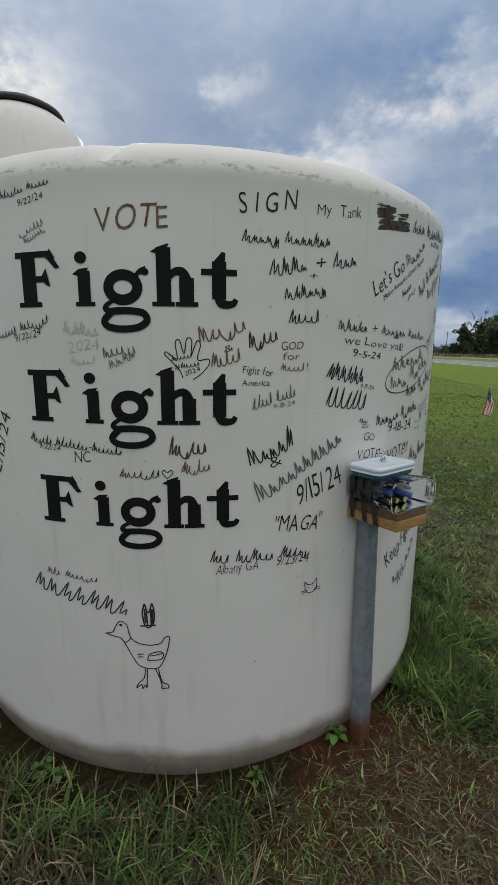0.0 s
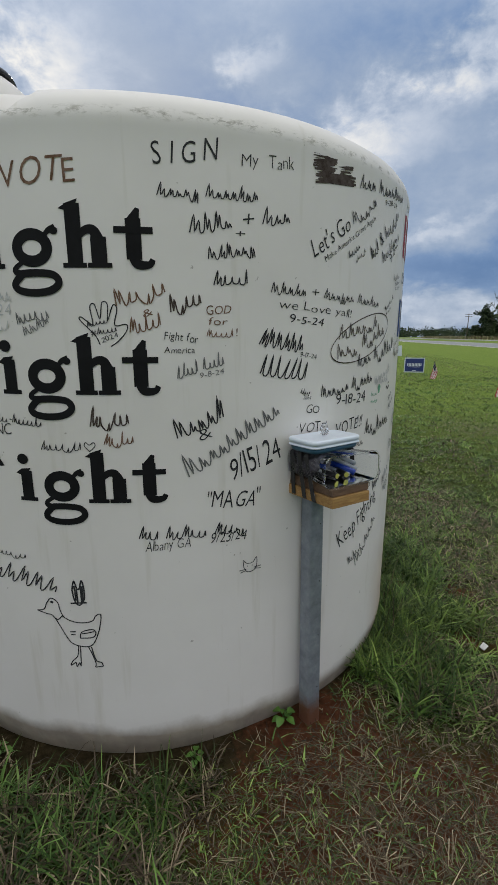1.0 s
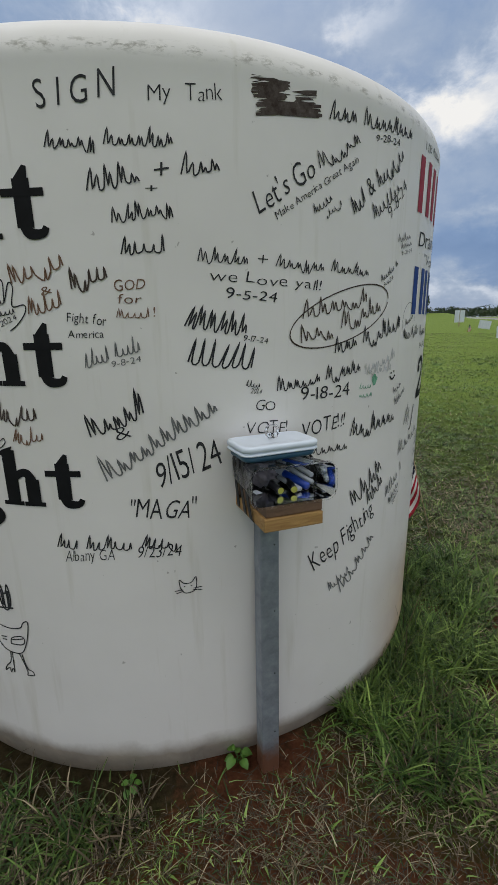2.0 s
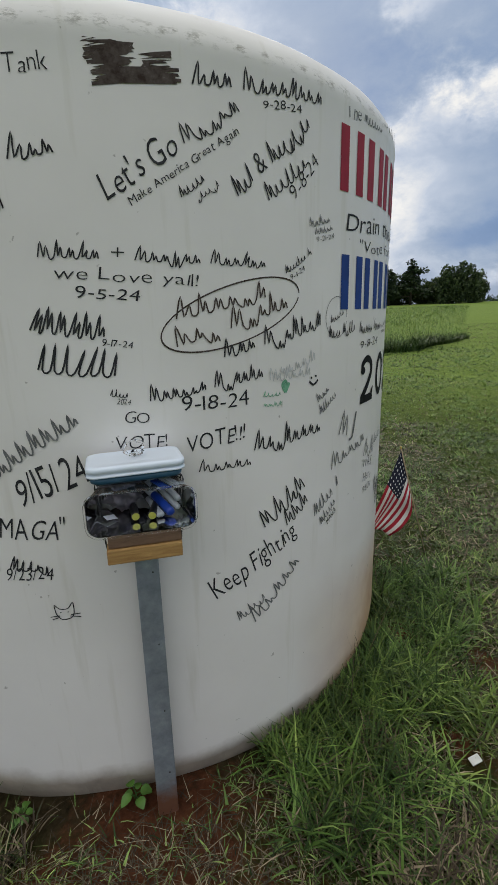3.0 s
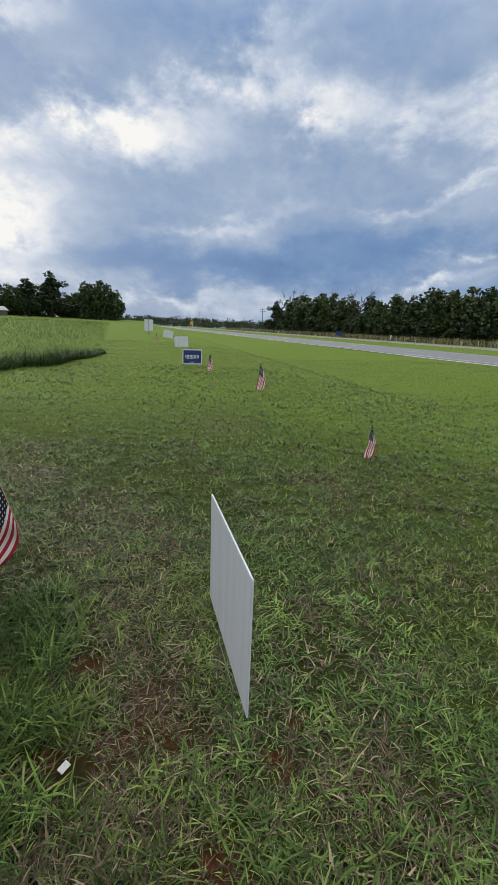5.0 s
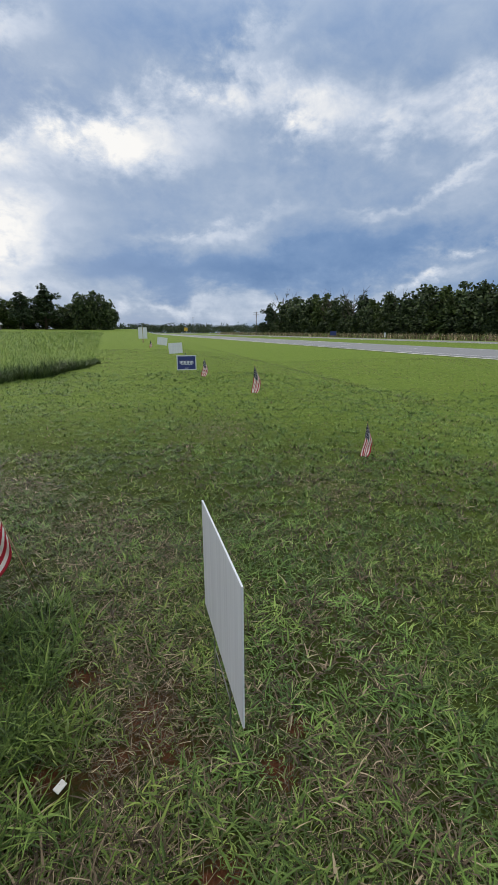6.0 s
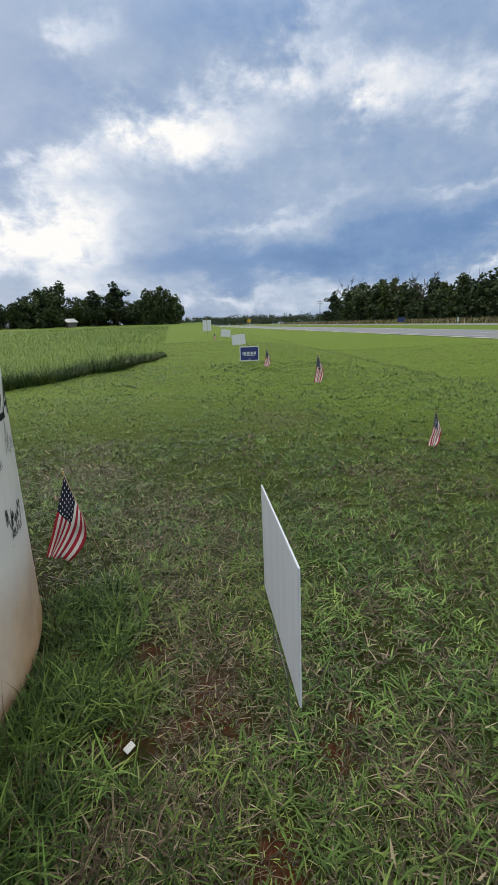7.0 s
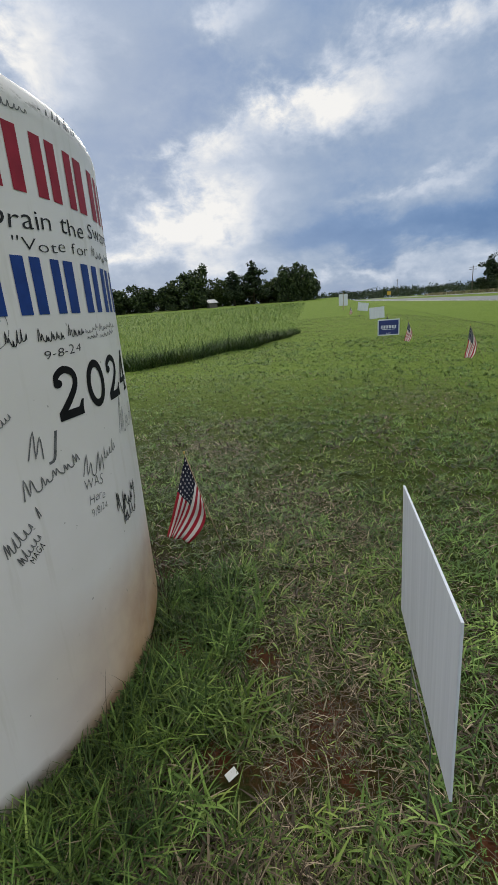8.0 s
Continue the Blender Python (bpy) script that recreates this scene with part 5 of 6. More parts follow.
def tri_mesh(name, verts, tris, mat):
    me = bpy.data.meshes.new(name)
    me.vertices.add(len(verts))
    me.vertices.foreach_set("co", np.ascontiguousarray(verts, np.float32).ravel())
    me.loops.add(3 * len(tris))
    me.loops.foreach_set("vertex_index", np.ascontiguousarray(tris, np.int32).ravel())
    me.polygons.add(len(tris))
    me.polygons.foreach_set("loop_start", np.arange(0, 3 * len(tris), 3, dtype=np.int32))
    me.update(calc_edges=True)
    me.materials.append(mat)
    return me


def blades(name, xy, z, h, w, lean, mat, label, seg=2, curl=0.6, az=None):
    """Grass blades as tapering bent strips. lean: degrees from upright at the root; az: which way each one falls."""
    n = len(xy)
    if az is None:
        az = rng.uniform(0, 2 * pi, n)
    d = np.stack([np.cos(az), np.sin(az)], 1)
    side = np.stack([-d[:, 1], d[:, 0]], 1)
    ang = np.radians(lean)
    pos, up = np.column_stack([xy, z - 0.005]), []
    rows = []
    for k in range(seg + 1):
        f = k / seg
        wide = w * (1 - f) ** 0.7 * 0.5
        if k:
            a = ang + curl * (k - 0.5) / seg * (0.6 + 0.8 * rng.random(n))
            step = (h / seg)[:, None] * np.column_stack([d * np.sin(a)[:, None], np.cos(a)])
            pos = pos + step
        pos[:, 2] = np.maximum(pos[:, 2], z - 0.004)
        if k < seg:
            off = np.column_stack([side * wide[:, None], np.zeros(n)])
            rows += [pos - off, pos + off]
        else:
            rows.append(pos)
    per = len(rows)
    verts = np.stack(rows, 1).reshape(-1, 3)
    t = []
    for k in range(seg - 1):
        a = 2 * k
        t += [(a, a + 1, a + 3), (a, a + 3, a + 2)]
    t.append((2 * seg - 2, 2 * seg - 1, 2 * seg))
    tris = (np.arange(n)[:, None, None] * per + np.array(t)[None]).reshape(-1, 3)
    return tagged(new(name, tri_mesh(name, verts, tris, mat)), label, "grass", kind="stuff")


def clear_of(xy):
    """Outside the tank and off the post."""
    keep = np.hypot(xy[:, 0], xy[:, 1]) > 1.145
    th = np.degrees(np.arctan2(xy[:, 0], -xy[:, 1]))
    front = (th < 34) & (th > -80) & (np.hypot(xy[:, 0], xy[:, 1]) < 1.25)      # worn bare along the front
    keep &= ~(front & (rng.random(len(xy)) < 0.85))
    keep &= np.hypot(xy[:, 0] - 1.455, xy[:, 1] + 0.72) > 0.075      # a gap in the turf where the scrap of card lies
    return keep & (np.hypot(xy[:, 0] - 0.563, xy[:, 1] + 1.052) > 0.04)


def bare(xy):
    """How worn the turf is, 0 to 1."""
    m = np.zeros(len(xy))
    for cx, cy, r, bite in SOIL:
        m = np.maximum(m, (1 - np.hypot(xy[:, 0] - cx, xy[:, 1] - cy) / (1.15 * r)) * bite)
    wob = 0.35 * np.sin(9.0 * xy[:, 0] + 3 * np.sin(7 * xy[:, 1])) * np.sin(11 * xy[:, 1] + 2 * np.cos(5 * xy[:, 0]))
    return np.clip(m * 1.7 + wob * np.minimum(1, m * 3), 0, 1)


def wedge(n, r0, r1, power, az0=-62.0, az1=66.0, eye=(1.15, -2.15)):
    u = rng.random(n)
    p = 2 - power
    r = (r0 ** p + u * (r1 ** p - r0 ** p)) ** (1 / p)
    a = np.radians(rng.uniform(az0, az1, n))
    return np.column_stack([eye[0] + r * np.sin(a), eye[1] + r * np.cos(a)]), r


def field_front(x):
    """Where the tall grass begins: square to the path, then slanting away to its corner."""
    return 10.1 + 1.45 * np.clip(x - 0.4, 0, 4.3) + 0.30 * np.sin(x * 1.7) + 0.2 * np.sin(x * 4.1 + 1)


def field_side(y):
    return 4.5 + 0.195 * (y - 16.5) + 0.14 * np.sin(y * 1.3) + 0.1 * np.sin(y * 3.1)


def in_field(xy):
    return (xy[:, 1] > field_front(xy[:, 0])) & (xy[:, 0] < field_side(xy[:, 1]))


def tussocks(name, centres, reach, per, spread, h, w, lean, mat, label, seg=3, curl=0.8, lift=0.008):
    """Blades that fall outwards from the heart of each plant; reach: metres from the path, which widens far blades."""
    xy = np.repeat(centres, per, 0) + rng.normal(0, spread, (len(centres) * per, 2))
    vigour = np.repeat(rng.uniform(0.7, 1.3, len(centres)), per)
    rr = np.repeat(reach, per)
    az = rng.uniform(0, 2 * pi, len(xy))
    keep = clear_of(xy)
    xy, rr, az, vigour = xy[keep], rr[keep], az[keep], vigour[keep]
    xy = xy + 0.012 * np.column_stack([np.cos(az), np.sin(az)])
    n = len(xy)
    blades(name, xy, height_of(xy[:, 0], xy[:, 1]) + lift, rng.uniform(*h, n) * vigour * (1 + 0.035 * rr), rng.uniform(*w, n) * (1 + 0.09 * rr), rng.uniform(*lean, n), mat, label, seg, curl, az)


def thrift(xy):
    """How thickly the turf grows, 0 to 1, in ragged patches."""
    x, y = xy[:, 0], xy[:, 1]
    a = np.sin(x * 5 + 2 * np.sin(y * 3.1)) * np.sin(y * 6 + 1.5 * np.cos(x * 4))
    b = np.sin(x * 13 + 3 * np.sin(y * 9)) * np.sin(y * 15 + 2 * np.cos(x * 11))
    c = np.sin(x * 1.3 + 1.7 * np.sin(y * 0.8)) * np.sin(y * 1.1 + 1.2 * np.cos(x * 0.9))
    return np.clip(0.55 + 0.28 * a + 0.25 * b + 0.22 * c, 0, 1)


# mown lawn
xy, r = wedge(430000, 0.35, 30.0, 1.28)
near_tank = np.clip((1.9 - np.hypot(xy[:, 0], xy[:, 1])) / 0.5, 0, 1)
grow = thrift(xy)
keep = clear_of(xy) & (rng.random(len(xy)) > np.maximum(bare(xy) * 0.9, 0.7 * near_tank)) & ~in_field(xy) & (rng.random(len(xy)) < 0.35 + 0.75 * grow)
xy, r, grow = xy[keep], r[keep], grow[keep]
h = rng.uniform(0.02, 0.055, len(xy)) * (0.65 + 0.65 * grow)
blades("grass", xy, height_of(xy[:, 0], xy[:, 1]), h, rng.uniform(0.0022, 0.0048, len(xy)) * (1 + 0.22 * r), rng.uniform(15, 80, len(xy)), M_BLADE, "short mown green grass with dry blades")

# finer blades where the path passes
xy, r = wedge(280000, 0.4, 7.0, 0.9)
near_tank = np.clip((1.8 - np.hypot(xy[:, 0], xy[:, 1])) / 0.5, 0, 1)
grow = thrift(xy)
keep = clear_of(xy) & (rng.random(len(xy)) > np.maximum(bare(xy) * 0.9, 0.75 * near_tank)) & (rng.random(len(xy)) < (0.45 + 0.65 * grow) * (1 - np.clip((r - 2.0) / 4.5, 0, 1)))
xy, r, grow = xy[keep], r[keep], grow[keep]
blades("grass", xy, height_of(xy[:, 0], xy[:, 1]), rng.uniform(0.03, 0.07, len(xy)) * (0.6 + 0.6 * grow), rng.uniform(0.0022, 0.0042, len(xy)) * (1 + 0.2 * r), rng.uniform(30, 85, len(xy)), M_TURF, "fine trampled turf with dry blades")

# the same turf behind and around, thinner
n = 45000
a = rng.uniform(0, 2 * pi, n)
r = 1.2 + 9 * np.abs(rng.normal(size=n))
xy = np.column_stack([r * np.sin(a), r * np.cos(a)])
keep = clear_of(xy) & ~in_field(xy)
xy, r = xy[keep], r[keep]
blades("grass", xy, height_of(xy[:, 0], xy[:, 1]), rng.uniform(0.025, 0.06, len(xy)), rng.uniform(0.004, 0.008, len(xy)) * (1 + 0.2 * r), rng.uniform(15, 78, len(xy)), M_BLADE, "short mown green grass around the tank")

# broad weedy clumps in the lawn
cxy, cr = wedge(3600, 0.7, 6.0, 1.0)
keep = clear_of(cxy) & (bare(cxy) < 0.25) & ~in_field(cxy)
tussocks("weeds", cxy[keep], cr[keep], 10, 0.016, (0.04, 0.09), (0.0045, 0.0085), (35, 80), M_TURF, "broad-bladed weeds spreading through the lawn")

# bright crabgrass tussocks, thickest away from the tank
cxy, cr = wedge(12500, 0.9, 16.0, 0.85)
keep = clear_of(cxy) & (bare(cxy) < 0.2) & ~in_field(cxy) & (np.hypot(cxy[:, 0], cxy[:, 1]) > 1.75)
keep &= rng.random(len(cxy)) < 1.25 * thrift(cxy) - 0.15 + 0.15 * (cxy[:, 0] > 1.9)
tussocks("crabgrass", cxy[keep], cr[keep], 9, 0.02, (0.035, 0.085), (0.0045, 0.009), (30, 76), M_CRAB, "bright broad-bladed crabgrass tussocks in the lawn")

# dry straw lying on worn ground and in front of the tank
n = 90000
xy = np.concatenate([np.column_stack([rng.normal(0.0, 0.75, n // 2), rng.normal(-1.65, 0.4, n // 2)]), wedge(n // 2, 0.5, 6.0, 1.3)[0]])
keep = clear_of(xy)
worn = bare(xy)
order = np.arange(len(xy))
keep &= rng.random(len(xy)) < np.where(order < n // 2, 0.34, 0.10 + 0.6 * worn)
xy = xy[keep]
blades("straw", xy, height_of(xy[:, 0], xy[:, 1]) + 0.006, rng.uniform(0.03, 0.10, len(xy)), rng.uniform(0.0013, 0.0028, len(xy)), rng.uniform(66, 96, len(xy)), M_DEAD, "dry straw and dead grass on bare soil", 3, 0.35)


# paler straw where the turf has dried out
xy = np.concatenate([np.array([cx, cy]) + rng.normal(0, r, (int(7000 * r), 2)) for cx, cy, r in DRY])
xy = xy[clear_of(xy) & (rng.random(len(xy)) < 0.25 + 0.75 * (1 - thrift(xy)))]
far_off = np.hypot(xy[:, 0] - 1.4, xy[:, 1] + 1.9)
blades("straw", xy, height_of(xy[:, 0], xy[:, 1]) + 0.012, rng.uniform(0.03, 0.10, len(xy)), rng.uniform(0.0015, 0.0032, len(xy)) * (1 + 0.15 * far_off), rng.uniform(68, 96, len(xy)), M_STRAW, "pale dry straw lying on worn turf", 3, 0.35)


# taller tufts that the mower missed round the foot of the tank
def ring_tufts(a0, a1, r0, r1, count, per, h0, h1, mat, label, lean=(5, 45), curl=1.0, w=(0.004, 0.008)):
    a, rad = np.radians(rng.uniform(a0, a1, count)), 1.14 + r0 + (r1 - r0) * rng.random(count) ** 1.6
    c = np.column_stack([rad * np.sin(a), -rad * np.cos(a)])
    c = c[bare(c) < 0.45]
    xy = np.repeat(c, per, 0) + rng.normal(0, 0.018, (len(c) * per, 2))
    xy = xy[clear_of(xy)]
    tall = rng.uniform(h0, h1, len(xy))
    blades("tufts", xy, height_of(xy[:, 0], xy[:, 1]), tall, rng.uniform(*w, len(xy)), rng.uniform(*lean, len(xy)), mat, label, 4, curl)


ring_tufts(-75, 22, 0.05, 1.0, 80, 14, 0.07, 0.20, M_LUSH, "long green grass tufts in front of the tank")
ring_tufts(-75, 22, 0.05, 1.0, 460, 12, 0.06, 0.15, M_DEAD, "long dry grass tufts in front of the tank")
ring_tufts(36, 104, 0.0, 0.40, 420, 14, 0.06, 0.19, M_LUSH, "long lush grass growing against the tank")
ring_tufts(36, 106, 0.02, 0.5, 150, 9, 0.08, 0.20, M_CRAB, "broad green blades growing against the tank", (15, 70), 0.9, (0.007, 0.013))
ring_tufts(-75, 20, 0.1, 0.9, 45, 9, 0.08, 0.18, M_CRAB, "fresh green tufts in front of the tank", (10, 55), 0.9, (0.005, 0.009))
ring_tufts(40, 110, 0.0, 0.06, 12, 3, 0.2, 0.36, M_THATCH, "tall seed stalks against the tank", (0, 18), 0.5, (0.003, 0.005))
ring_tufts(20, 60, 0.25, 0.9, 50, 10, 0.06, 0.16, M_LUSH, "grass tufts beside the worn soil")
ring_tufts(15, 60, 0.1, 0.9, 200, 10, 0.05, 0.14, M_DEAD, "dry tufts beside the worn soil")

# the unmown field
n = 105000
y = 10.0 + 75 * rng.random(n) ** 2.2
x = field_side(y) - (14 + 0.6 * y) * rng.random(n) ** 1.2
xy = np.column_stack([x, y])
xy = xy[in_field(xy)]
dist = np.hypot(xy[:, 0] - 1.4, xy[:, 1] + 2)
blades("field_grass", xy, height_of(xy[:, 0], xy[:, 1]), rng.uniform(0.22, 0.52, len(xy)) * (0.45 + 0.95 * thrift(xy * 0.35)) * (0.35 + 0.65 * np.clip((field_side(xy[:, 1]) - xy[:, 0]) / 2.5, 0, 1)) * np.where(rng.random(len(xy)) < 0.03, 1.6, 1.0), rng.uniform(0.005, 0.011, len(xy)) * (0.3 + dist / 22), rng.uniform(8, 66, len(xy)), M_FIELD, "tall unmown green field grass", 2, 0.9)

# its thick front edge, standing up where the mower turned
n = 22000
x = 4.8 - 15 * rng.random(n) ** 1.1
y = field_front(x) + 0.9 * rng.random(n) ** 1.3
# M_LUSH, darker than M_FIELD, paints in the shade on this face
blades("field_grass", np.column_stack([x, y]), height_of(x, y), rng.uniform(0.22, 0.62, n) * (0.55 + 0.8 * thrift(np.column_stack([x, y]))) * (1 - 0.55 * np.clip((x - 2.8) / 2, 0, 1)), rng.uniform(0.008, 0.015, n), rng.uniform(0, 45, n), M_LUSH, "thick edge of the unmown field grass, coloured dark for its shaded face", 3, 0.9)

# rank grass in the bottom of the ditch
n = 16000
s_, o_ = 2 + 70 * rng.random(n) ** 1.6, 7.7 + 0.35 * rng.normal(size=n)
p = np.array([from_plan(a, b) for a, b in zip(s_, o_)])
blades("ditch_grass", p, height_of(p[:, 0], p[:, 1]), rng.uniform(0.06, 0.15, n), rng.uniform(0.012, 0.022, n), rng.uniform(20, 65, n), M_BLADE, "rank dull grass in the ditch bottom", 2, 0.7)

# pale reeds beyond the highway
n = 26000
s_, o_ = rng.uniform(15, 330, n), FAR1 + 6 + 9 * rng.random(n)
p = np.array([from_plan(a, b) for a, b in zip(s_, o_)])
blades("reeds", p, height_of(p[:, 0], p[:, 1]), rng.uniform(0.9, 1.8, n), rng.uniform(0.08, 0.2, n), rng.uniform(0, 25, n), M_REED, "tall pale grass along the highway", 2, 0.5)


# ---- broad-leaved seedlings at the foot of the tank
def seedling(x, y, s, seed):
    rnd = random.Random(seed)
    ob = thing("seedling", pose(x, y, ground_z(x, y), 0, 0, rnd.uniform(0, 360)), "small bright green broad-leaved seedling by the tank", "plant")
    for k in range(7):
        a, up, ln = k * 2.4, rnd.uniform(0.5, 1.2), s * rnd.uniform(0.7, 1.1)
        root = Vector((0, 0, s * (0.25 + 0.12 * k)))
        out = Vector((cos(a), sin(a), 0))
        bm = bmesh.new()
        tube(bm, [(0, 0, -0.01), root * 0.6, root + out * ln * 0.35], 0.0016, 5)
        part("stem", bm, M_LUSH, ob)
        bm = bmesh.new()
        side = Vector((-out.y, out.x, 0))
        rows = []
        for q in range(6):
            f = q / 5
            mid = root + out * ln * (0.35 + 0.75 * f) + Vector((0, 0, ln * (0.25 * up * f - 0.45 * f * f)))
            w = ln * 0.36 * sin(pi * min(0.98, 0.12 + 0.86 * f)) ** 0.8
            rows.append([bm.verts.new(mid - side * w + Vector((0, 0, w * 0.3))), bm.verts.new(mid), bm.verts.new(mid + side * w + Vector((0, 0, w * 0.3)))])
        for p0, p1 in zip(rows, rows[1:]):
            for j in (0, 1):
                bm.faces.new((p0[j], p0[j + 1], p1[j + 1], p1[j]))
        part("leaf", bm, M_SEED, ob, smooth=True)


M_SEED = plain("seedling_leaf", (0.07, 0.16, 0.02), 0.5, 40, 0.25)
seedling(0.475, -1.055, 0.042, 1)
seedling(0.17, -1.16, 0.032, 2)
seedling(-0.55, -1.05, 0.04, 3)
seedling(-0.49, -1.075, 0.034, 4)


# ---- trees
def leaf_cloud(centres, radii, per, size, flat=0.75):
    """Many small leaf faces round clump centres."""
    c = np.repeat(centres, per, 0)
    rr = np.repeat(radii, per)
    d = rng.normal(size=(len(c), 3))
    d /= np.linalg.norm(d, axis=1)[:, None]
    p = c + d * (rr * rng.random(len(c)) ** 0.4)[:, None] * np.array([1, 1, flat])
    a = rng.normal(size=(len(c), 3))
    a /= np.linalg.norm(a, axis=1)[:, None]
    b = np.cross(a, rng.normal(size=(len(c), 3)))
    b /= np.linalg.norm(b, axis=1)[:, None]
    s = size * rng.uniform(0.5, 1.3, len(c))[:, None]
    verts = np.stack([p - a * s, p - b * s * 0.6, p + a * s, p + b * s * 0.6], 1).reshape(-1, 3)
    q = np.arange(len(c))[:, None] * 4
    tris = np.concatenate([q + np.array([[0, 1, 2]]), q + np.array([[0, 2, 3]])])
    return verts, tris


def tree(kind, seed, mat):
    """A tree one unit high: tapered trunk and limbs as one part, the crown as another."""
    rnd = random.Random(seed)
    ob = new("tree")
    bm = bmesh.new()
    lean = rnd.uniform(-0.03, 0.03)
    top = {"oak": 0.72, "pine": 0.97, "bare": 0.9}[kind]
    tube(bm, [(0, 0, -0.03), (lean * 0.4, 0, top * 0.4), (lean, 0.01, top)], [0.026, 0.018, 0.005], 8)
    centres, radii = [], []
    limbs = {"oak": 15, "pine": 20, "bare": 20}[kind]
    for k in range(limbs):
        f = (k + 0.5) / limbs
        a = k * 2.4 + rnd.uniform(-0.4, 0.4)
        if kind == "pine":
            z = 0.20 + 0.70 * f
            ln = (0.27 - 0.20 * f ** 1.4) * rnd.uniform(0.6, 1.2)
            rise = 0.05
        else:
            z = 0.20 + 0.50 * f
            ln = (0.36 - 0.10 * abs(f - 0.4)) * rnd.uniform(0.6, 1.1)
            rise = ln * (0.12 + 0.8 * f)
        end = Vector((cos(a) * ln, sin(a) * ln, z + rise))
        tube(bm, [(lean * z, 0, z), (end.x * 0.5, end.y * 0.5, z + rise * 0.35), tuple(end)], [0.010, 0.006, 0.002], 5)
        if kind == "bare":
            for q in range(4):
                tip = end + Vector((rnd.uniform(-0.09, 0.09), rnd.uniform(-0.09, 0.09), rnd.uniform(0.03, 0.14)))
                tube(bm, [tuple(end * 0.8 + Vector((0, 0, 0.2 * z))), tuple(tip)], [0.004, 0.0015], 4)
            if rnd.random() < 0.5:
                centres.append(end)
                radii.append(0.05)
            continue
        for q in range(3 if kind == "oak" else 2):
            centres.append(end * rnd.uniform(0.75, 1.06) + Vector((rnd.uniform(-0.07, 0.07), rnd.uniform(-0.07, 0.07), rnd.uniform(-0.04, 0.07))))
            radii.append(rnd.uniform(0.09, 0.15) if kind == "oak" else rnd.uniform(0.06, 0.11))
    if kind == "oak":
        for q in range(34):     # low skirts and inner mass
            a = rnd.uniform(0, 6.28)
            centres.append(Vector((cos(a) * rnd.uniform(0.05, 0.34), sin(a) * rnd.uniform(0.05, 0.34), rnd.uniform(0.03, 0.76))))
            radii.append(rnd.uniform(0.13, 0.19))
        centres.append(Vector((lean, 0, 0.88)))
        radii.append(0.11)
    if kind == "pine":
        for q in range(16):     # needles close to the stem
            z = rnd.uniform(0.2, 0.93)
            centres.append(Vector((rnd.uniform(-0.07, 0.07), rnd.uniform(-0.07, 0.07), z)))
            radii.append(0.12 - 0.07 * z)
    trunk = link_mesh("trunk", bm, M_BARK, True)
    trunk.parent = ob
    per = {"oak": 46, "pine": 56, "bare": 24}[kind]
    v, t = leaf_cloud(np.array([tuple(c) for c in centres]), np.array(radii), per, {"oak": 0.042, "pine": 0.030, "bare": 0.014}[kind], 0.85)
    crown = new("crown", tri_mesh("crown", v, t, mat))
    crown.parent = ob
    return ob


MODELS = {"oak": [tree("oak", 1, M_OAK), tree("oak", 2, M_OAK), tree("oak", 3, M_BRIGHT)], "pine": [tree("pine", 4, M_PINE), tree("pine", 5, M_PINE)], "bare": [tree("bare", 6, M_OAK)]}
used = set()
LABELS = {"oak": "dark green broad-leaved tree at the field edge", "pine": "tall dark pine with open branches", "bare": "thin half-bare tree above the hedge line"}


def plant(kind, n, az, dist, h, wide=1.0, group="trees round the field"):
    x, y = toward(az, dist)
    m = pose(x, y, ground_z(x, y) - 0.2, 0, 0, (az * 97 + dist) % 360) @ Matrix.Diagonal((h * wide, h * wide, h, 1))
    model = MODELS[kind][n]
    if (kind, n) not in used:
        used.add((kind, n))
        ob = model
        ob.matrix_world = m
    else:
        keep_ = model.scale.copy()
        model.scale = (1, 1, 1)
        ob = copy_thing(model, m)
        model.scale = keep_
    tagged(ob, LABELS[kind] if n < 2 else "lighter green leafy tree at the field edge", "tree", group)


woods = random.Random(5)
# the clump beyond the field
for kind, n, az, dist, h, wide in (("oak", 0, -2.8, 112, 9.2, 1.0), ("oak", 1, -5.4, 116, 7.0, 1.25), ("oak", 0, -8.6, 118, 6.4, 1.3), ("oak", 2, 0.6, 122, 7.0, 1.0), ("pine", 0, 2.2, 114, 7.9, 1.35), ("pine", 1, 4.6, 116, 9.2, 1.5), ("oak", 2, 6.9, 122, 6.2, 0.9), ("oak", 1, 8.7, 112, 8.3, 0.95), ("oak", 0, 10.6, 112, 7.6, 0.95), ("oak", 1, 11.6, 118, 6.0, 0.8), ("oak", 1, 3.4, 124, 5.4, 1.4), ("oak", 0, 5.9, 124, 5.0, 1.3), ("oak", 1, -1.0, 126, 5.6, 1.5), ("oak", 0, -12.0, 122, 6.6, 1.4), ("oak", 1, -15.5, 124, 7.0, 1.4), ("oak", 0, -19.5, 124, 7.2, 1.4), ("oak", 1, 7.6, 120, 5.2, 1.3)):
    plant(kind, n, az, dist, h, wide)
for k in range(24):
    plant("oak", k % 2, -20.5 + 1.38 * k + woods.uniform(-0.4, 0.4), 124 + woods.uniform(0, 6), woods.uniform(3.4, 4.8), woods.uniform(1.3, 1.8))
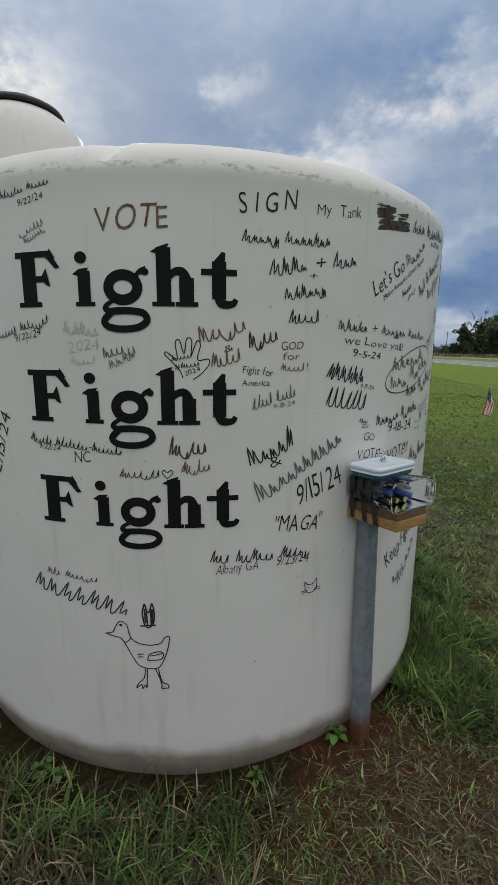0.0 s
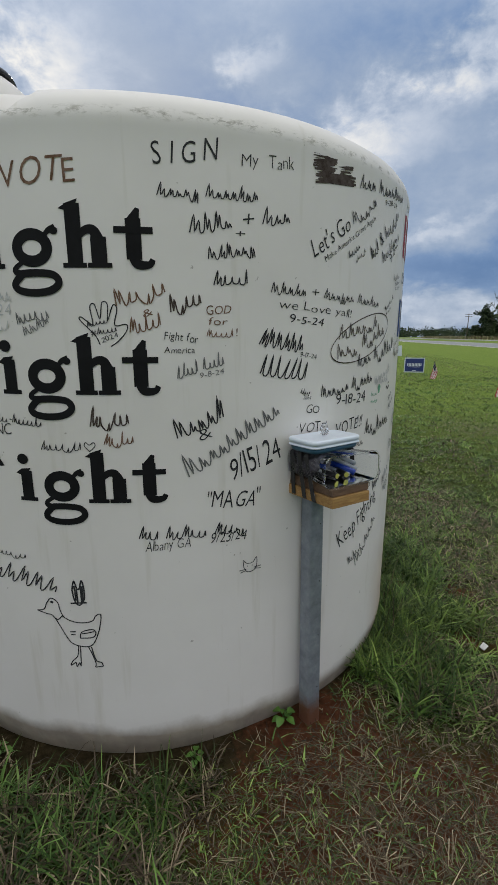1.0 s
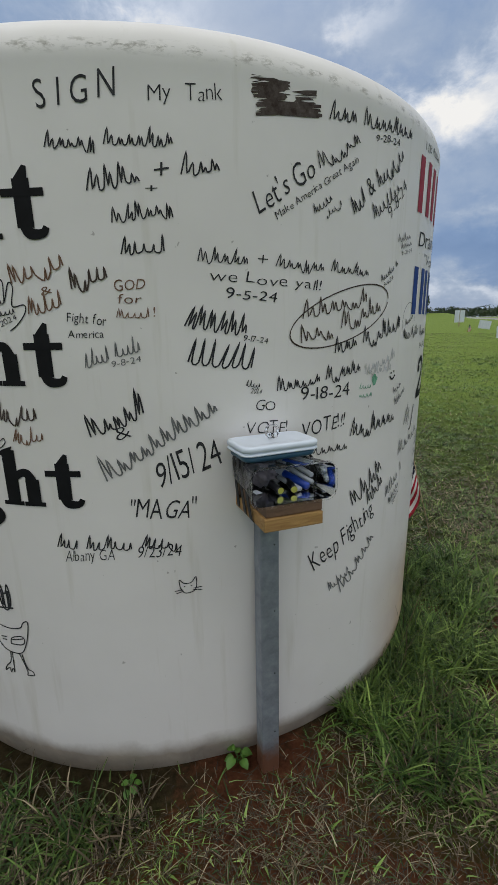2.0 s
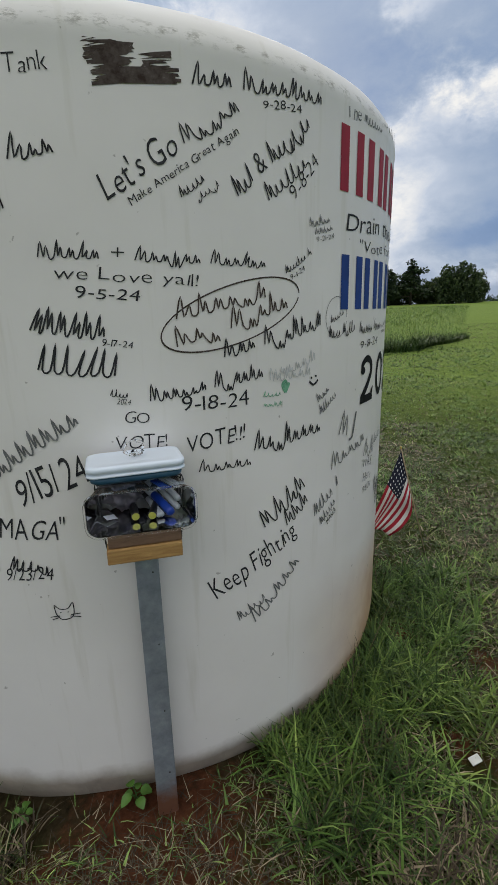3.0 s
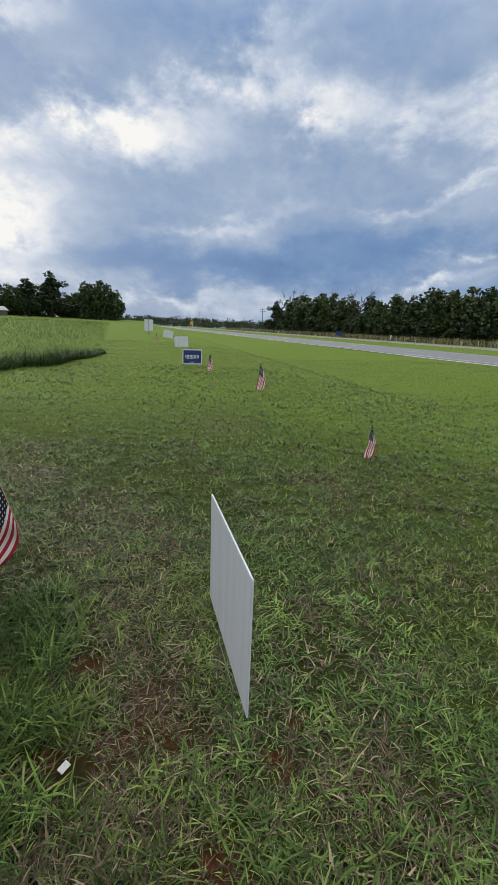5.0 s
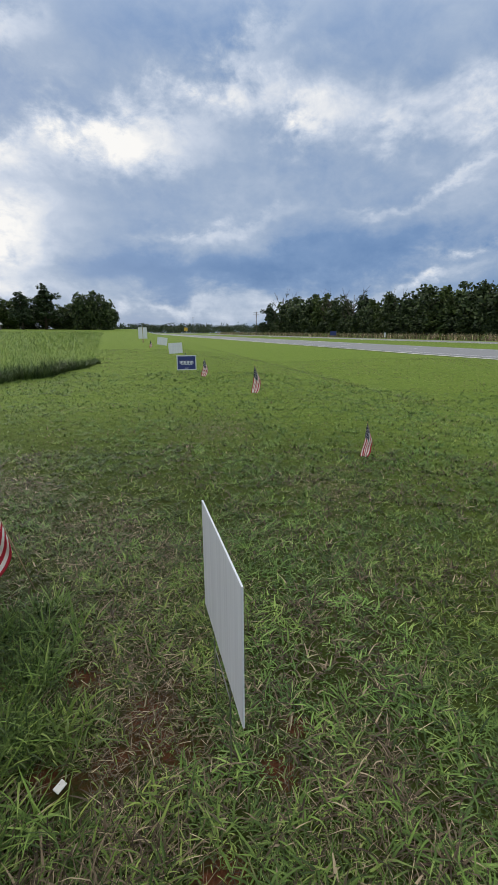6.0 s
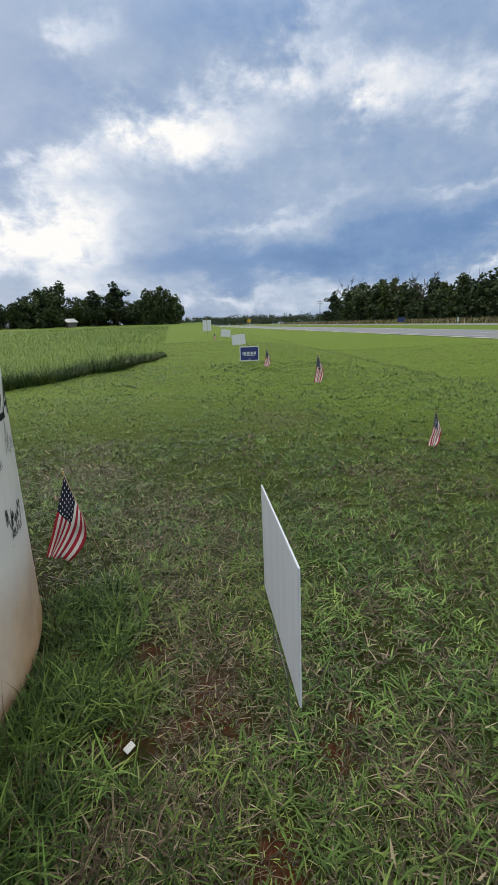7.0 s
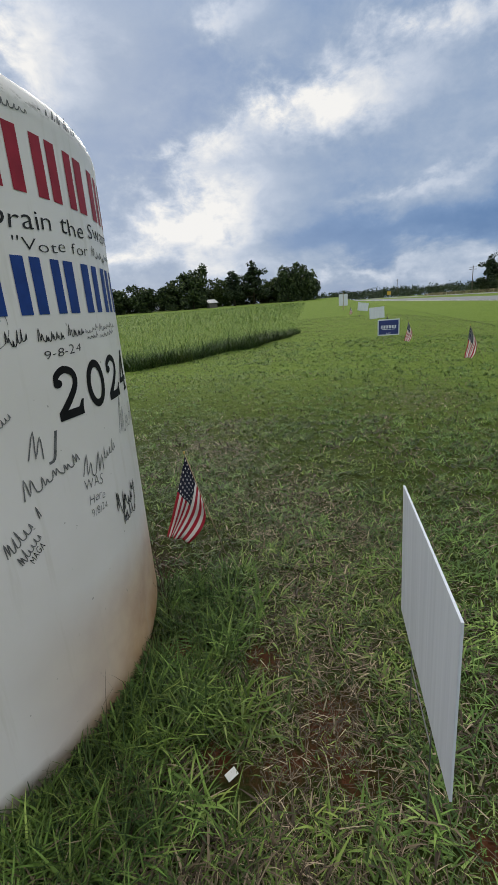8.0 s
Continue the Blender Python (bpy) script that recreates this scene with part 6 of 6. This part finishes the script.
# the row beyond the highway
for kind, n, az, h, wide in (("pine", 1, 30.9, 15.2, 1.3), ("bare", 0, 32.6, 20.0, 0.8), ("oak", 0, 33.4, 16.5, 1.0), ("oak", 1, 34.9, 16.0, 1.0), ("oak", 1, 36.4, 15.6, 1.0), ("oak", 2, 37.7, 15.6, 0.9), ("bare", 0, 38.9, 16.4, 0.9), ("oak", 0, 39.6, 12.2, 1.1), ("bare", 0, 41.0, 15.6, 0.9), ("pine", 0, 42.2, 13.2, 1.2), ("oak", 1, 43.2, 11.2, 1.1), ("oak", 2, 44.6, 11.4, 1.0), ("bare", 0, 45.6, 13.4, 0.9), ("oak", 0, 46.6, 11.8, 1.1), ("oak", 1, 48.4, 12.4, 1.1), ("oak", 0, 50.6, 12.2, 1.1), ("oak", 2, 52.6, 12.0, 1.1), ("oak", 1, 54.8, 12.0, 1.1), ("oak", 0, 57.2, 12.0, 1.1), ("oak", 1, 60.0, 12.0, 1.1)):
    plant(kind, n, az, (FAR1 + 17) / sin(radians(az - 13.0)), h, wide, "trees beyond the highway")
    if kind != "bare":
        plant("oak", woods.randrange(2), az + 0.9, (FAR1 + 24 + woods.uniform(0, 6)) / sin(radians(az - 12.1)), h * 0.72, 1.3, "trees beyond the highway")

# undergrowth that closes the row down to the reeds
for k in range(26):
    az = 30.6 + 1.05 * k + woods.uniform(-0.3, 0.3)
    plant("oak", k % 3, az, (FAR1 + 15.5) / sin(radians(az - 13.0)), woods.uniform(5.0, 7.5), woods.uniform(1.3, 1.7), "trees beyond the highway")

# distant woods along the skyline
n = 420
az_ = np.concatenate([rng.uniform(12.0, 31.0, n), rng.uniform(-40, -10, 120)])
ds = np.concatenate([rng.uniform(560, 820, n), rng.uniform(420, 520, 120)])
pts = np.array([toward(a, d) for a, d in zip(az_, ds)])
zz = height_of(pts[:, 0], pts[:, 1]) + rng.uniform(1, 9.5, len(pts))
v, t = leaf_cloud(np.column_stack([pts, zz]), rng.uniform(3.5, 6.5, len(pts)), 40, 1.1, 0.8)
far = new("far_woods", tri_mesh("far_woods", v, t, M_PINE))
tagged(far, "dark distant woods along the skyline", "woods", kind="stuff")
